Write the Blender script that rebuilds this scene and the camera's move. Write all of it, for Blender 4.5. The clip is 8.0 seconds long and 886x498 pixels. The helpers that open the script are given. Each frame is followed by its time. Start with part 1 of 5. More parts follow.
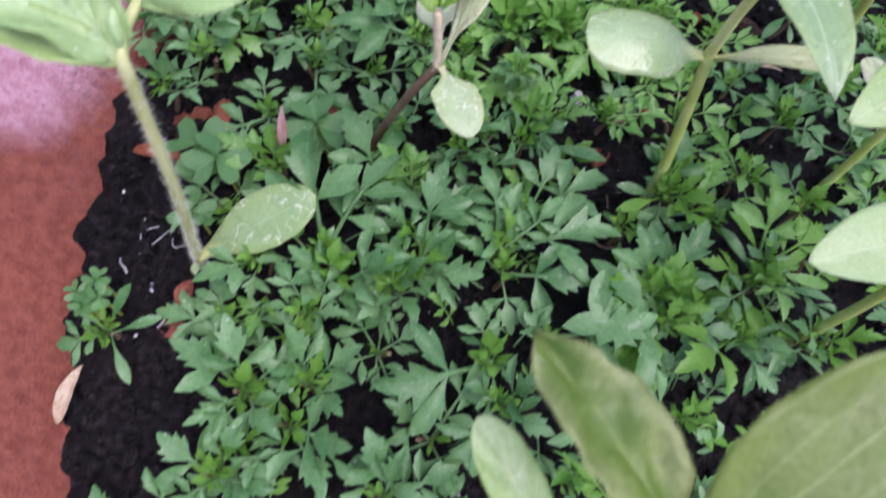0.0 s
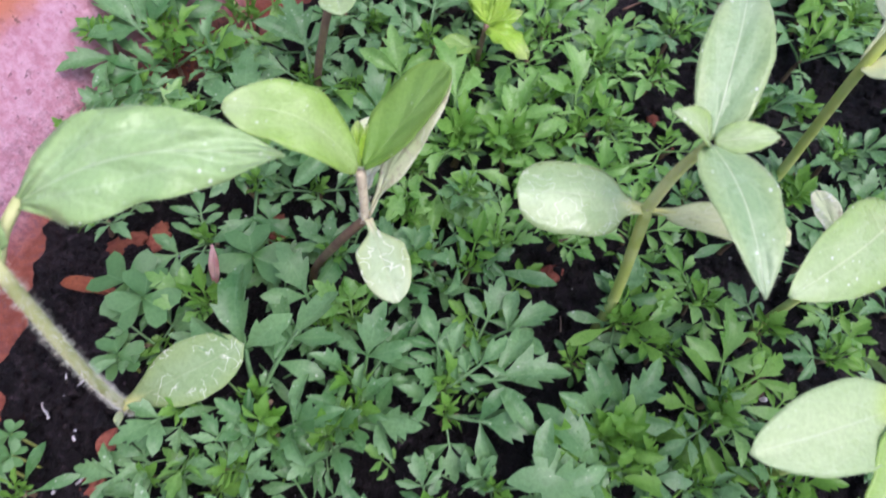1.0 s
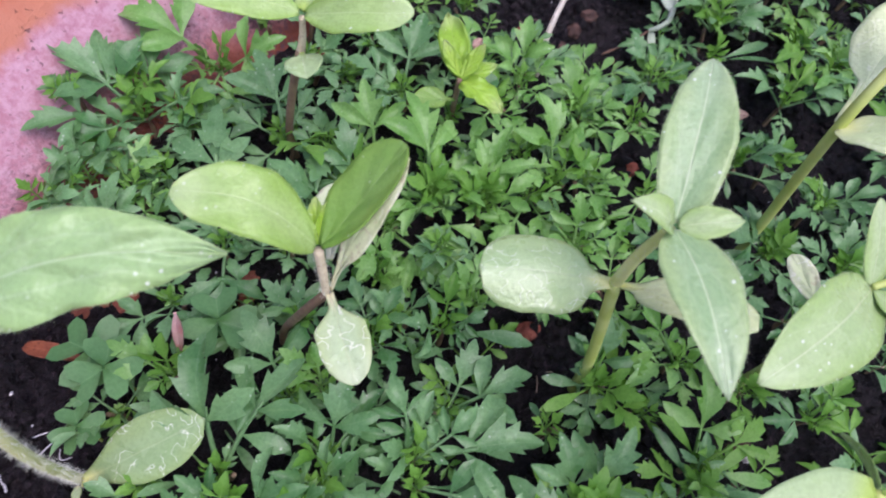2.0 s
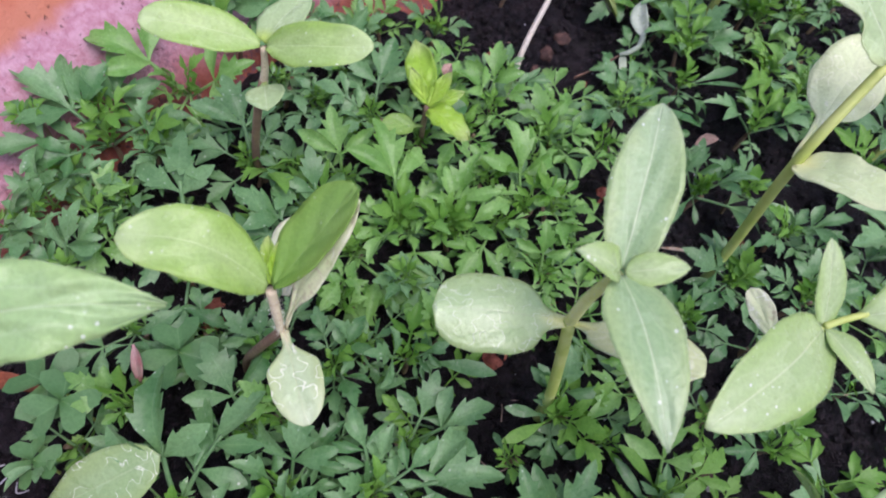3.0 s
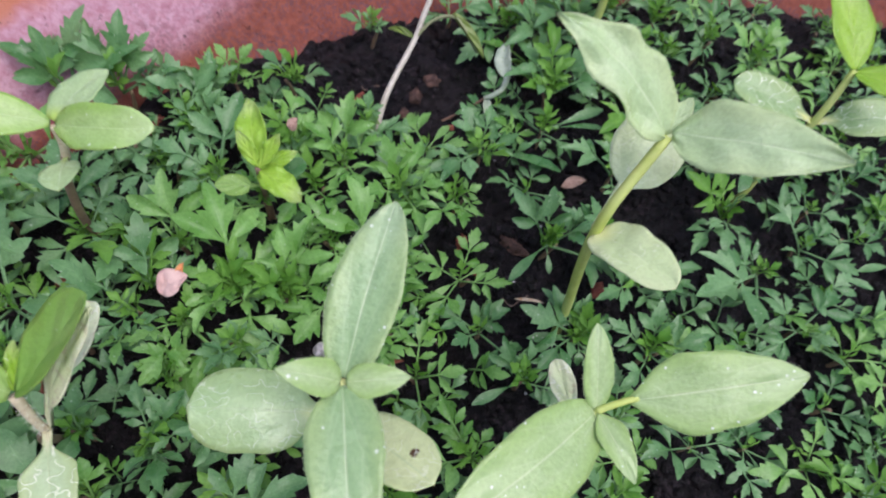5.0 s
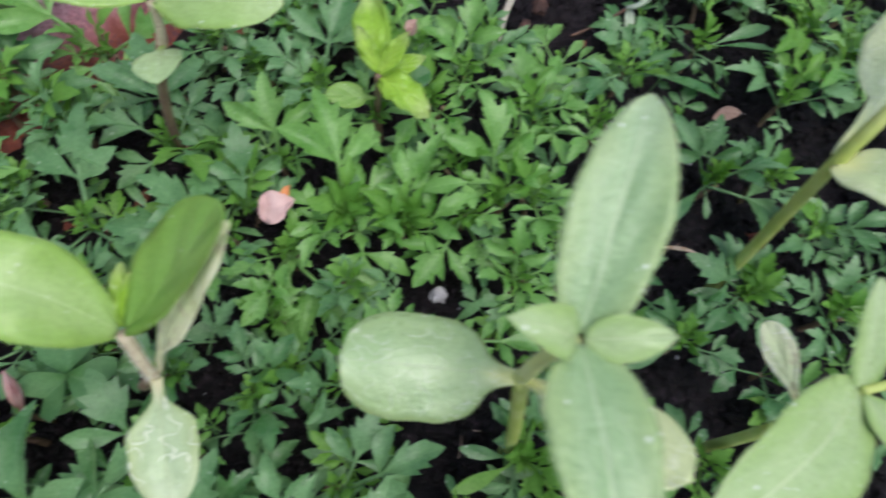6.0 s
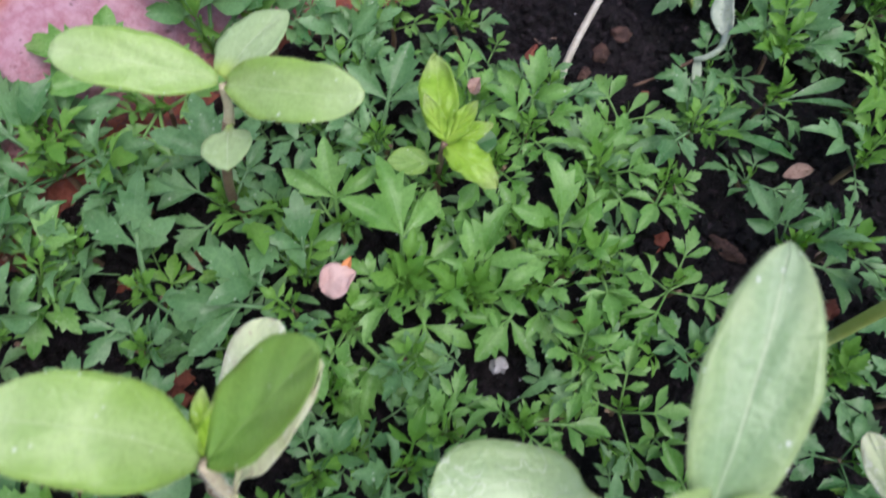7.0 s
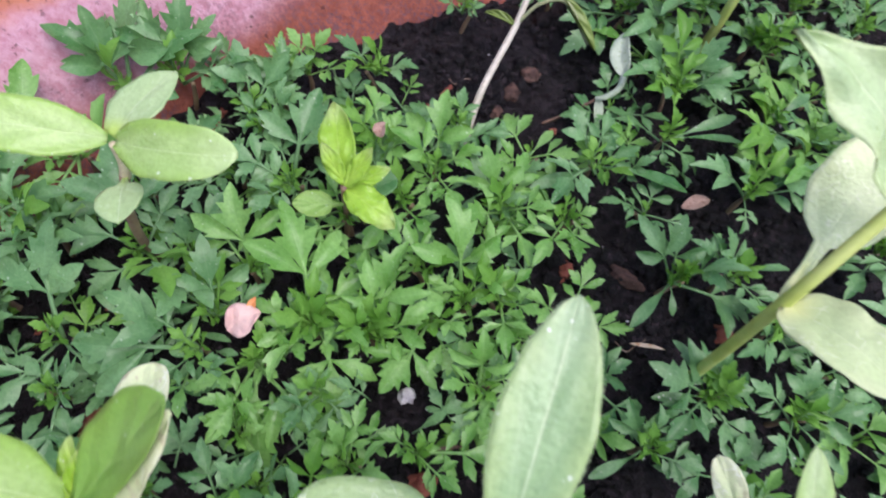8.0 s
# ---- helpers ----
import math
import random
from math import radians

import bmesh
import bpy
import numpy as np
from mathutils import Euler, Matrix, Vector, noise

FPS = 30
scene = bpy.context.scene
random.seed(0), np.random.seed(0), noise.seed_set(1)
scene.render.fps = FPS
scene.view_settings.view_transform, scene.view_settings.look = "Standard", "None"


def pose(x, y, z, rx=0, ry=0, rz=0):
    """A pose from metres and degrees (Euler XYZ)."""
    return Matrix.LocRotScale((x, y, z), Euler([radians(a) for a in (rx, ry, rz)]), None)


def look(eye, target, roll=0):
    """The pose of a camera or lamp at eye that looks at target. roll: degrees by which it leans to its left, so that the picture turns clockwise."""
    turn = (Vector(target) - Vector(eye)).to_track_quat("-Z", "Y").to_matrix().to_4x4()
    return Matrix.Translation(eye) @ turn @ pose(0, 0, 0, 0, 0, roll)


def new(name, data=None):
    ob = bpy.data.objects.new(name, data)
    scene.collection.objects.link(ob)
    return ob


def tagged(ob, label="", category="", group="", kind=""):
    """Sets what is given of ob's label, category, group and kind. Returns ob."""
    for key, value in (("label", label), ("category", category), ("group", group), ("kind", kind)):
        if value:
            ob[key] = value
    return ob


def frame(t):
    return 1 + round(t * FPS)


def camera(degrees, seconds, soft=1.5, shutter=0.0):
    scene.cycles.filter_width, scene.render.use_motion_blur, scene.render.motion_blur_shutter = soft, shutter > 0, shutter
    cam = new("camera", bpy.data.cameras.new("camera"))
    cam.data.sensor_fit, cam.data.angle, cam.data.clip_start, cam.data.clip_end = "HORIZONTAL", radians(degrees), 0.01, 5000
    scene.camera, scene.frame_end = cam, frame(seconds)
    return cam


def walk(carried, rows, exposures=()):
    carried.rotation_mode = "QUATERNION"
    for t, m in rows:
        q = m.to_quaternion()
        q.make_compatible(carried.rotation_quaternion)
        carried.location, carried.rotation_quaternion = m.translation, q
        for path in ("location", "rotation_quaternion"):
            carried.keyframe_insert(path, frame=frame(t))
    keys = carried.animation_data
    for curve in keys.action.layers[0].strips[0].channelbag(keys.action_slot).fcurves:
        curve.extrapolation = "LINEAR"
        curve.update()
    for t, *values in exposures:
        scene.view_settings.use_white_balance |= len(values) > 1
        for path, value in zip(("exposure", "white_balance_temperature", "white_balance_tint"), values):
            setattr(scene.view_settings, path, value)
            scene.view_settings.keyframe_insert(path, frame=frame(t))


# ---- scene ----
# ---------------------------------------------------------------- camera
cam = camera(72.0, 8.0, 1.85, 0.5)
# a phone's small lens, focused on the bed
cam.data.dof.use_dof, cam.data.dof.focus_distance, cam.data.dof.aperture_fstop = True, 0.20, 20.0
PATH = [
    (0, (-0.0971, 0.0188, 0.2122), (-0.0800, 0.1337, -0.0644), 13.65),
    (0.5, (-0.0875, 0.0413, 0.2183), (-0.0719, 0.1620, -0.0559), 11.70),
    (1, (-0.0823, 0.0577, 0.2198), (-0.0635, 0.1855, -0.0509), 12.88),
    (1.5, (-0.0792, 0.0687, 0.2218), (-0.0605, 0.1995, -0.0476), 12.19),
    (1.9, (-0.0752, 0.0743, 0.2233), (-0.0566, 0.2074, -0.0449), 12.07),
    (2.35, (-0.0688, 0.0781, 0.2255), (-0.0501, 0.2137, -0.0415), 12.40),
    (2.8, (-0.0652, 0.0812, 0.2273), (-0.0450, 0.2174, -0.0392), 12.74),
    (3, (-0.0647, 0.0843, 0.2287), (-0.0424, 0.2197, -0.0380), 13.56),
    (3.5, (-0.0643, 0.0885, 0.2384), (-0.0412, 0.2277, -0.0263), 13.32),
    (4, (-0.0619, 0.0892, 0.2413), (-0.0388, 0.2310, -0.0220), 13.36),
    (4.2, (-0.0547, 0.0928, 0.2448), (-0.0326, 0.2327, -0.0197), 13.89),
    (4.5, (-0.0377, 0.0993, 0.2503), (-0.0149, 0.2375, -0.0150), 13.99),
    (4.7, (-0.0183, 0.1044, 0.2502), (0.0065, 0.2421, -0.0151), 13.40),
    (5, (-0.0062, 0.1100, 0.2431), (0.0198, 0.2441, -0.0240), 13.48),
    (5.25, (-0.0078, 0.1142, 0.2302), (0.0174, 0.2422, -0.0398), 13.72),
    (5.5, (-0.0162, 0.1173, 0.2165), (0.0071, 0.2386, -0.0567), 13.96),
    (5.8, (-0.0301, 0.1186, 0.2061), (-0.0105, 0.2342, -0.0700), 14.00),
    (6, (-0.0424, 0.1184, 0.2021), (-0.0268, 0.2310, -0.0755), 13.20),
    (6.5, (-0.0603, 0.1266, 0.1992), (-0.0535, 0.2361, -0.0800), 10.62),
    (7, (-0.0599, 0.1427, 0.2032), (-0.0520, 0.2520, -0.0760), 10.64),
    (7.5, (-0.0448, 0.1567, 0.2120), (-0.0341, 0.2723, -0.0647), 10.75),
    (8, (-0.0346, 0.1477, 0.2174), (-0.0194, 0.2648, -0.0584), 12.51),
]
walk(cam, [(t, look(e, g, r)) for t, e, g, r in PATH], [(0.0, 0.36, 5850, 26), (0.5, 0.46, 5850, 26), (1.5, 0.40, 5850, 27), (3.0, 0.29, 5930, 28), (4.7, 0.24, 5980, 22), (5.8, 0.12, 6000, 12), (7.5, 0.31, 5980, 19), (8.0, 0.48, 5980, 20)])

# ---------------------------------------------------------------- light: a bright overcast day
world = bpy.data.worlds.new("overcast_sky")
scene.world = world
world.use_nodes = True
wn = world.node_tree.nodes
sky = wn.new("ShaderNodeTexSky")
sky.sky_type, sky.sun_disc = "NISHITA", False
sky.sun_elevation, sky.sun_rotation = radians(73), radians(122)
sky.air_density, sky.dust_density, sky.ozone_density = 1.0, 4.0, 1.0
wn["Background"].inputs["Strength"].default_value = 0.15
world.node_tree.links.new(sky.outputs["Color"], wn["Background"].inputs["Color"])
sun_data = bpy.data.lights.new("sun", "SUN")
sun_data.energy, sun_data.angle, sun_data.color = 1.55, radians(50), (1.0, 0.97, 0.92)
sun = new("sun", sun_data)
sun.matrix_world = look((0.52, -0.12, 2.1), (0, 0.2, 0))


# ---------------------------------------------------------------- materials
def nodes_of(name):
    m = bpy.data.materials.new(name)
    m.use_nodes = True
    nt = m.node_tree
    return m, nt, nt.nodes["Principled BSDF"], nt.nodes["Material Output"]


class Net:
    """Short ways to wire a node tree."""

    def __init__(self, nt):
        self.nt = nt

    def node(self, kind):
        return self.nt.nodes.new(kind)

    def link(self, a, b):
        self.nt.links.new(a, b)

    def put(self, sock, v):
        if isinstance(v, bpy.types.NodeSocket):
            self.link(v, sock)
        else:
            sock.default_value = v

    def math(self, op, a, b=0.0, clamp=False):
        n = self.node("ShaderNodeMath")
        n.operation, n.use_clamp = op, clamp
        self.put(n.inputs[0], a)
        self.put(n.inputs[1], b)
        return n.outputs[0]

    def mix(self, f, a, b, blend="MIX"):
        n = self.node("ShaderNodeMix")
        n.data_type, n.blend_type = "RGBA", blend
        self.put(n.inputs[0], f)
        self.put(n.inputs[6], a)
        self.put(n.inputs[7], b)
        return n.outputs[2]

    def noise(self, vec, scale, detail=3.0, rough=0.55):
        n = self.node("ShaderNodeTexNoise")
        n.inputs["Scale"].default_value = scale
        n.inputs["Detail"].default_value = detail
        n.inputs["Roughness"].default_value = rough
        self.link(vec, n.inputs["Vector"])
        return n.outputs["Fac"]

    def voronoi(self, vec, scale, feature="F1"):
        n = self.node("ShaderNodeTexVoronoi")
        n.feature = feature
        n.inputs["Scale"].default_value = scale
        self.link(vec, n.inputs["Vector"])
        return n

    def ramp(self, f, lo, hi, a=0.0, b=1.0):
        n = self.node("ShaderNodeMapRange")
        n.interpolation_type = "SMOOTHSTEP"
        self.put(n.inputs["Value"], f)
        for k, v in zip(("From Min", "From Max", "To Min", "To Max"), (lo, hi, a, b)):
            n.inputs[k].default_value = v
        return n.outputs["Result"]

    def bump(self, height, dist, strength=1.0):
        n = self.node("ShaderNodeBump")
        n.inputs["Distance"].default_value = dist
        n.inputs["Strength"].default_value = strength
        self.link(height, n.inputs["Height"])
        return n.outputs["Normal"]


def rgb(r, g, b):
    return (r, g, b, 1.0)


def position(net):
    return net.node("ShaderNodeNewGeometry").outputs["Position"]


def leaf_material(name, deep, light, vein, rough=0.42, trails=0.0, specks=0.0, pale_tip=0.0, glow=0.3, sheen=0.0, tipcol=(0.75, 0.76, 0.5), edge=None, veins=4.2, lean=1.5, quilt=0.0, stalk=None, nerves=0.0, spot=None, ribs=0.6, gloss=0.5, wide_trails=1.0, blots=0.0):
    """A leaf: mottled green blade, lighter midrib and side veins, thin enough to let light through.
    trails: leaf-miner tracks; specks: pale feeding spots; pale_tip: bleached blade end; edge: tone of the blade's border;
    veins, lean: how many side veins and how steeply they run; quilt: how far the blade swells between them."""
    m, nt, bs, out = nodes_of(name)
    net = Net(nt)
    blade_uv = net.node("ShaderNodeUVMap")
    blade_uv.uv_map = "blade"
    uv = blade_uv.outputs["UV"]
    sep = net.node("ShaderNodeSeparateXYZ")
    net.link(uv, sep.inputs[0])
    u, v = sep.outputs[0], sep.outputs[1]
    geo = net.node("ShaderNodeNewGeometry")
    pos = geo.outputs["Position"]
    rnd = net.node("ShaderNodeObjectInfo").outputs["Random"]
    big = net.noise(pos, 90.0, 3.0)
    wide = net.noise(pos, 11.0, 2.0)
    fine = net.noise(pos, 900.0, 2.0)
    f = net.math("ADD", net.math("MULTIPLY", net.ramp(big, 0.3, 0.7), 0.40), net.math("MULTIPLY", rnd, 0.42))
    f = net.math("ADD", f, net.math("MULTIPLY", geo.outputs["Random Per Island"], 0.12))
    f = net.math("ADD", f, net.math("MULTIPLY", net.ramp(wide, 0.35, 0.65), 0.15), True)
    col = net.mix(f, rgb(*deep), rgb(*light))
    av = net.math("ABSOLUTE", v)
    if edge:
        e = net.math("ADD", net.math("MULTIPLY", av, 0.75), net.math("MULTIPLY", net.math("SUBTRACT", big, 0.5), 0.9))
        col = net.mix(net.math("MULTIPLY", net.ramp(e, 0.2, 0.8), 0.8), col, rgb(*edge))
    col = net.mix(net.math("MULTIPLY", net.ramp(fine, 0.35, 0.7), 0.25), col, rgb(*[c * 0.7 for c in deep]))
    rib = net.math("SUBTRACT", 1.0, net.ramp(av, 0.010, 0.045))
    side = net.math("PINGPONG", net.math("SUBTRACT", net.math("MULTIPLY", u, veins), net.math("MULTIPLY", net.math("POWER", av, 0.8), lean)), 0.5)
    sidev = net.math("MULTIPLY", net.math("SUBTRACT", 1.0, net.ramp(side, 0.0, 0.06)), 0.18)
    vn = net.math("MAXIMUM", net.math("MULTIPLY", rib, 0.8), sidev)
    if nerves:
        # two long nerves that leave the base beside the midrib
        n3 = net.math("ABSOLUTE", net.math("SUBTRACT", av, net.math("ADD", 0.20, net.math("MULTIPLY", net.math("MULTIPLY", u, net.math("SUBTRACT", 1.0, u)), 0.95))))
        long = net.math("MULTIPLY", net.math("SUBTRACT", 1.0, net.ramp(n3, 0.01, 0.06)), net.ramp(u, 0.5, 0.9, nerves, 0.0))
        vn = net.math("MAXIMUM", vn, long)
    col = net.mix(net.math("MULTIPLY", vn, ribs), col, rgb(*vein))
    if pale_tip:
        pf = net.math("MULTIPLY", net.ramp(net.math("ADD", u, net.math("MULTIPLY", big, 0.3)), 0.75, 1.2), pale_tip)
        col = net.mix(pf, col, rgb(*tipcol))
    if stalk:
        col = net.mix(net.math("MULTIPLY", net.ramp(net.math("ADD", u, net.math("MULTIPLY", av, 0.12)), 0.06, 0.30, 1.0, 0.0), 0.95), col, rgb(*stalk))
    if spot:
        du = net.math("DIVIDE", net.math("SUBTRACT", u, spot[0]), 0.030)
        dv = net.math("DIVIDE", net.math("SUBTRACT", v, spot[1]), 0.16)
        far = net.math("ADD", net.math("ADD", net.math("MULTIPLY", du, du), net.math("MULTIPLY", dv, dv)), net.math("MULTIPLY", net.math("SUBTRACT", net.noise(pos, 900.0, 2.0), 0.5), 2.2))
        col = net.mix(net.ramp(far, 0.5, 1.3, 1.0, 0.0), col, rgb(0.09, 0.045, 0.02))
    if trails:
        w = net.noise(pos, 230.0, 1.5, 0.4)
        line = net.math("SUBTRACT", 1.0, net.ramp(net.math("ABSOLUTE", net.math("SUBTRACT", w, 0.5)), 0.003 * wide_trails, 0.016 * wide_trails))
        mask = net.ramp(net.noise(pos, 120.0, 1.0), 0.44, 0.52)
        col = net.mix(net.math("MULTIPLY", net.math("MULTIPLY", line, mask), trails), col, rgb(0.85, 0.88, 0.72))
    if blots:
        col = net.mix(net.math("MULTIPLY", net.ramp(net.noise(pos, 300.0, 3.0, 0.6), 0.54, 0.66), blots), col, rgb(0.40, 0.30, 0.17))
    if specks:
        # pale spots of uneven size, thickest towards the tip and the border
        vo = net.voronoi(pos, 480.0)
        cell = net.node("ShaderNodeSeparateXYZ")
        net.link(vo.outputs["Color"], cell.inputs[0])
        reach = net.math("ADD", net.math("MULTIPLY", net.math("POWER", cell.outputs[0], 2.0), 0.16), 0.07)
        far = net.math("ADD", vo.outputs["Distance"], net.math("MULTIPLY", net.math("SUBTRACT", fine, 0.5), 0.16))
        dots = net.math("SUBTRACT", 1.0, net.ramp(net.math("DIVIDE", far, reach), 0.6, 1.25))
        cluster = net.math("ADD", net.noise(pos, 130.0, 2.0), net.math("MULTIPLY", net.math("MAXIMUM", net.math("MULTIPLY", av, 0.8), u), 0.36))
        mask = net.math("MULTIPLY", net.ramp(cluster, 0.62, 0.82), net.ramp(cell.outputs[1], 0.25, 0.40))
        col = net.mix(net.math("MULTIPLY", net.math("MULTIPLY", dots, mask), specks), col, rgb(0.84, 0.88, 0.78))
    net.link(col, bs.inputs["Base Color"])
    net.link(net.ramp(big, 0.2, 0.8, rough - 0.1, rough + 0.12), bs.inputs["Roughness"])
    bs.inputs["Specular IOR Level"].default_value = gloss
    if sheen:
        bs.inputs["Sheen Weight"].default_value = sheen
        bs.inputs["Sheen Roughness"].default_value = 0.4
    h = net.math("ADD", net.math("MULTIPLY", big, 0.8), net.math("MULTIPLY", fine, 0.3))
    h = net.math("SUBTRACT", h, net.math("MULTIPLY", vn, 0.08))
    if quilt:
        h = net.math("ADD", h, net.math("MULTIPLY", net.ramp(side, 0.0, 0.5), quilt))
        h = net.math("ADD", h, net.math("MULTIPLY", net.noise(pos, 260.0, 2.0), quilt))
    net.link(net.bump(h, 0.0011 if quilt else 0.0008, 0.7), bs.inputs["Normal"])
    tr = net.node("ShaderNodeBsdfTranslucent")
    net.link(net.mix(1.0, col, rgb(1.0, 1.0, 0.35), "MULTIPLY"), tr.inputs["Color"])
    mx = net.node("ShaderNodeMixShader")
    mx.inputs[0].default_value = glow
    net.link(bs.outputs[0], mx.inputs[1])
    net.link(tr.outputs[0], mx.inputs[2])
    net.link(mx.outputs[0], out.inputs["Surface"])
    return m


def plain_material(name, a, b, scale, rough=0.7, relief=0.0003, c=None):
    """Two mottled tones with relief, and an optional third in patches."""
    m, nt, bs, out = nodes_of(name)
    net = Net(nt)
    pos = position(net)
    n1, n2 = net.noise(pos, scale, 4.0), net.noise(pos, scale * 6, 3.0)
    col = net.mix(net.ramp(n1, 0.35, 0.65), rgb(*a), rgb(*b))
    if c:
        col = net.mix(net.ramp(n2, 0.55, 0.7), col, rgb(*c))
    rnd = net.node("ShaderNodeObjectInfo").outputs["Random"]
    col = net.mix(net.math("MULTIPLY", rnd, 0.35), col, rgb(*[x * 0.55 for x in a]))
    net.link(col, bs.inputs["Base Color"])
    net.link(net.ramp(n2, 0.2, 0.8, rough - 0.1, min(1.0, rough + 0.15)), bs.inputs["Roughness"])
    net.link(net.bump(net.math("ADD", n1, n2), relief), bs.inputs["Normal"])
    return m


def soil_material():
    m, nt, bs, out = nodes_of("wet_potting_soil")
    net = Net(nt)
    pos = position(net)
    n1, n2, n3 = net.noise(pos, 45.0, 4.0), net.noise(pos, 330.0, 4.0, 0.7), net.noise(pos, 1300.0, 2.0, 0.7)
    col = net.mix(net.ramp(n1, 0.35, 0.65), rgb(0.0032, 0.0021, 0.0029), rgb(0.0120, 0.0078, 0.0100))
    col = net.mix(net.ramp(n2, 0.52, 0.72), col, rgb(0.056, 0.036, 0.047))
    vo = net.voronoi(pos, 420.0)
    chips = net.math("MULTIPLY", net.math("SUBTRACT", 1.0, net.ramp(vo.outputs["Distance"], 0.1, 0.2)), net.ramp(n1, 0.5, 0.62))
    col = net.mix(net.math("MULTIPLY", chips, 0.6), col, rgb(0.07, 0.04, 0.03))
    net.link(col, bs.inputs["Base Color"])
    net.link(net.ramp(n2, 0.3, 0.7, 0.26, 0.9), bs.inputs["Roughness"])
    bs.inputs["Specular IOR Level"].default_value = 0.42
    h = net.math("ADD", n2, net.math("MULTIPLY", n3, 0.5))
    net.link(net.bump(h, 0.005, 1.0), bs.inputs["Normal"])
    return m


def terracotta_material():
    """Weathered clay: damp red next to the soil line, a mauve bloom of lime above it, clean orange clay at the lip."""
    m, nt, bs, out = nodes_of("weathered_terracotta")
    net = Net(nt)
    pos = position(net)
    sep = net.node("ShaderNodeSeparateXYZ")
    net.link(pos, sep.inputs[0])
    n0, n1, n2, n3 = net.noise(pos, 9.0, 3.0), net.noise(pos, 38.0, 4.0, 0.6), net.noise(pos, 240.0, 4.0, 0.65), net.noise(pos, 900.0, 3.0)
    z = net.math("ADD", sep.outputs[2], net.math("MULTIPLY", net.math("SUBTRACT", n1, 0.5), 0.016))
    z = net.math("ADD", z, net.math("MULTIPLY", net.math("SUBTRACT", n0, 0.5), 0.012))
    damp = net.mix(net.ramp(n2, 0.3, 0.7), rgb(0.20, 0.055, 0.036), rgb(0.30, 0.095, 0.062))
    bloom = net.mix(net.ramp(n2, 0.3, 0.7), rgb(0.42, 0.19, 0.235), rgb(0.56, 0.335, 0.40))
    clay = net.mix(net.ramp(n1, 0.3, 0.7), rgb(0.42, 0.135, 0.075), rgb(0.49, 0.20, 0.125))
    far = net.ramp(net.math("SUBTRACT", sep.outputs[0], net.math("MULTIPLY", n0, 0.06)), -0.17, 0.0, 0.0, 0.040)
    near = net.ramp(net.math("ADD", sep.outputs[1], net.math("MULTIPLY", net.math("SUBTRACT", n0, 0.5), 0.05)), 0.075, 0.150, 0.040, 0.0)
    col = net.mix(net.ramp(net.math("SUBTRACT", net.math("SUBTRACT", z, far), near), 0.006, 0.024), damp, bloom)
    col = net.mix(net.ramp(z, 0.039, 0.046), col, clay)
    pits = net.math("MULTIPLY", net.math("SUBTRACT", 1.0, net.ramp(net.noise(pos, 380.0, 3.0, 0.65), 0.30, 0.39)), net.math("MULTIPLY", net.ramp(n1, 0.42, 0.58), net.ramp(sep.outputs[1], 0.10, 0.20)))
    col = net.mix(net.math("MULTIPLY", pits, 0.7), col, rgb(0.10, 0.05, 0.05))
    # dark specks low on the wall, with the shade of the leaves painted in
    grime_shade = net.math("MULTIPLY", net.ramp(net.noise(pos, 560.0, 3.0, 0.7), 0.46, 0.58), net.ramp(net.math("ADD", z, net.math("MULTIPLY", n1, 0.02)), 0.014, 0.048, 1.0, 0.0))
    grime_shade = net.math("MULTIPLY", grime_shade, net.ramp(net.noise(pos, 60.0, 3.0), 0.34, 0.54))
    col = net.mix(net.math("MULTIPLY", grime_shade, net.ramp(sep.outputs[1], 0.09, 0.16, 0.12, 0.75)), col, rgb(0.12, 0.065, 0.085))
    net.link(col, bs.inputs["Base Color"])
    bs.inputs["Roughness"].default_value = 0.85
    bs.inputs["Specular IOR Level"].default_value = 0.25
    h = net.math("ADD", net.math("ADD", n2, net.math("MULTIPLY", n3, 0.5)), net.math("SUBTRACT", net.math("MULTIPLY", n1, 1.5), pits))
    net.link(net.bump(h, 0.0012, 0.7), bs.inputs["Normal"])
    return m


MAT_SOIL = soil_material()
MAT_POT = terracotta_material()
MAT_GROUND = plain_material("mossy_paving", (0.24, 0.19, 0.08), (0.33, 0.26, 0.14), 14.0, 0.9, 0.002, (0.12, 0.12, 0.045))
MAT_MARI = leaf_material("marigold_leaf", (0.042, 0.160, 0.033), (0.235, 0.430, 0.180), (0.36, 0.54, 0.29), 0.31, specks=0.4, glow=0.25, ribs=0.2, gloss=0.45, sheen=0.06)
MAT_MARI_LUSH = leaf_material("lush_marigold_leaf", (0.085, 0.265, 0.026), (0.320, 0.570, 0.170), (0.44, 0.64, 0.30), 0.31, specks=0.3, glow=0.28, ribs=0.2, gloss=0.45, sheen=0.06)
MAT_MARI_NEW = leaf_material("young_marigold_leaf", (0.085, 0.250, 0.022), (0.220, 0.440, 0.080), (0.30, 0.50, 0.15), 0.36, glow=0.30, ribs=0.2, gloss=0.35)
MAT_STEM_G = plain_material("green_stem", (0.50, 0.60, 0.13), (0.62, 0.70, 0.22), 120.0, 0.5, 0.0002)
MAT_STEM_PALE = plain_material("pale_green_stem", (0.64, 0.70, 0.22), (0.76, 0.80, 0.34), 140.0, 0.5, 0.0002)
MAT_STEM_HAIRY = plain_material("hairy_grey_green_stem", (0.48, 0.53, 0.20), (0.60, 0.63, 0.29), 140.0, 0.6, 0.0002)
MAT_STEM_R = plain_material("reddish_stem", (0.18, 0.11, 0.075), (0.27, 0.20, 0.11), 120.0, 0.55, 0.0002)
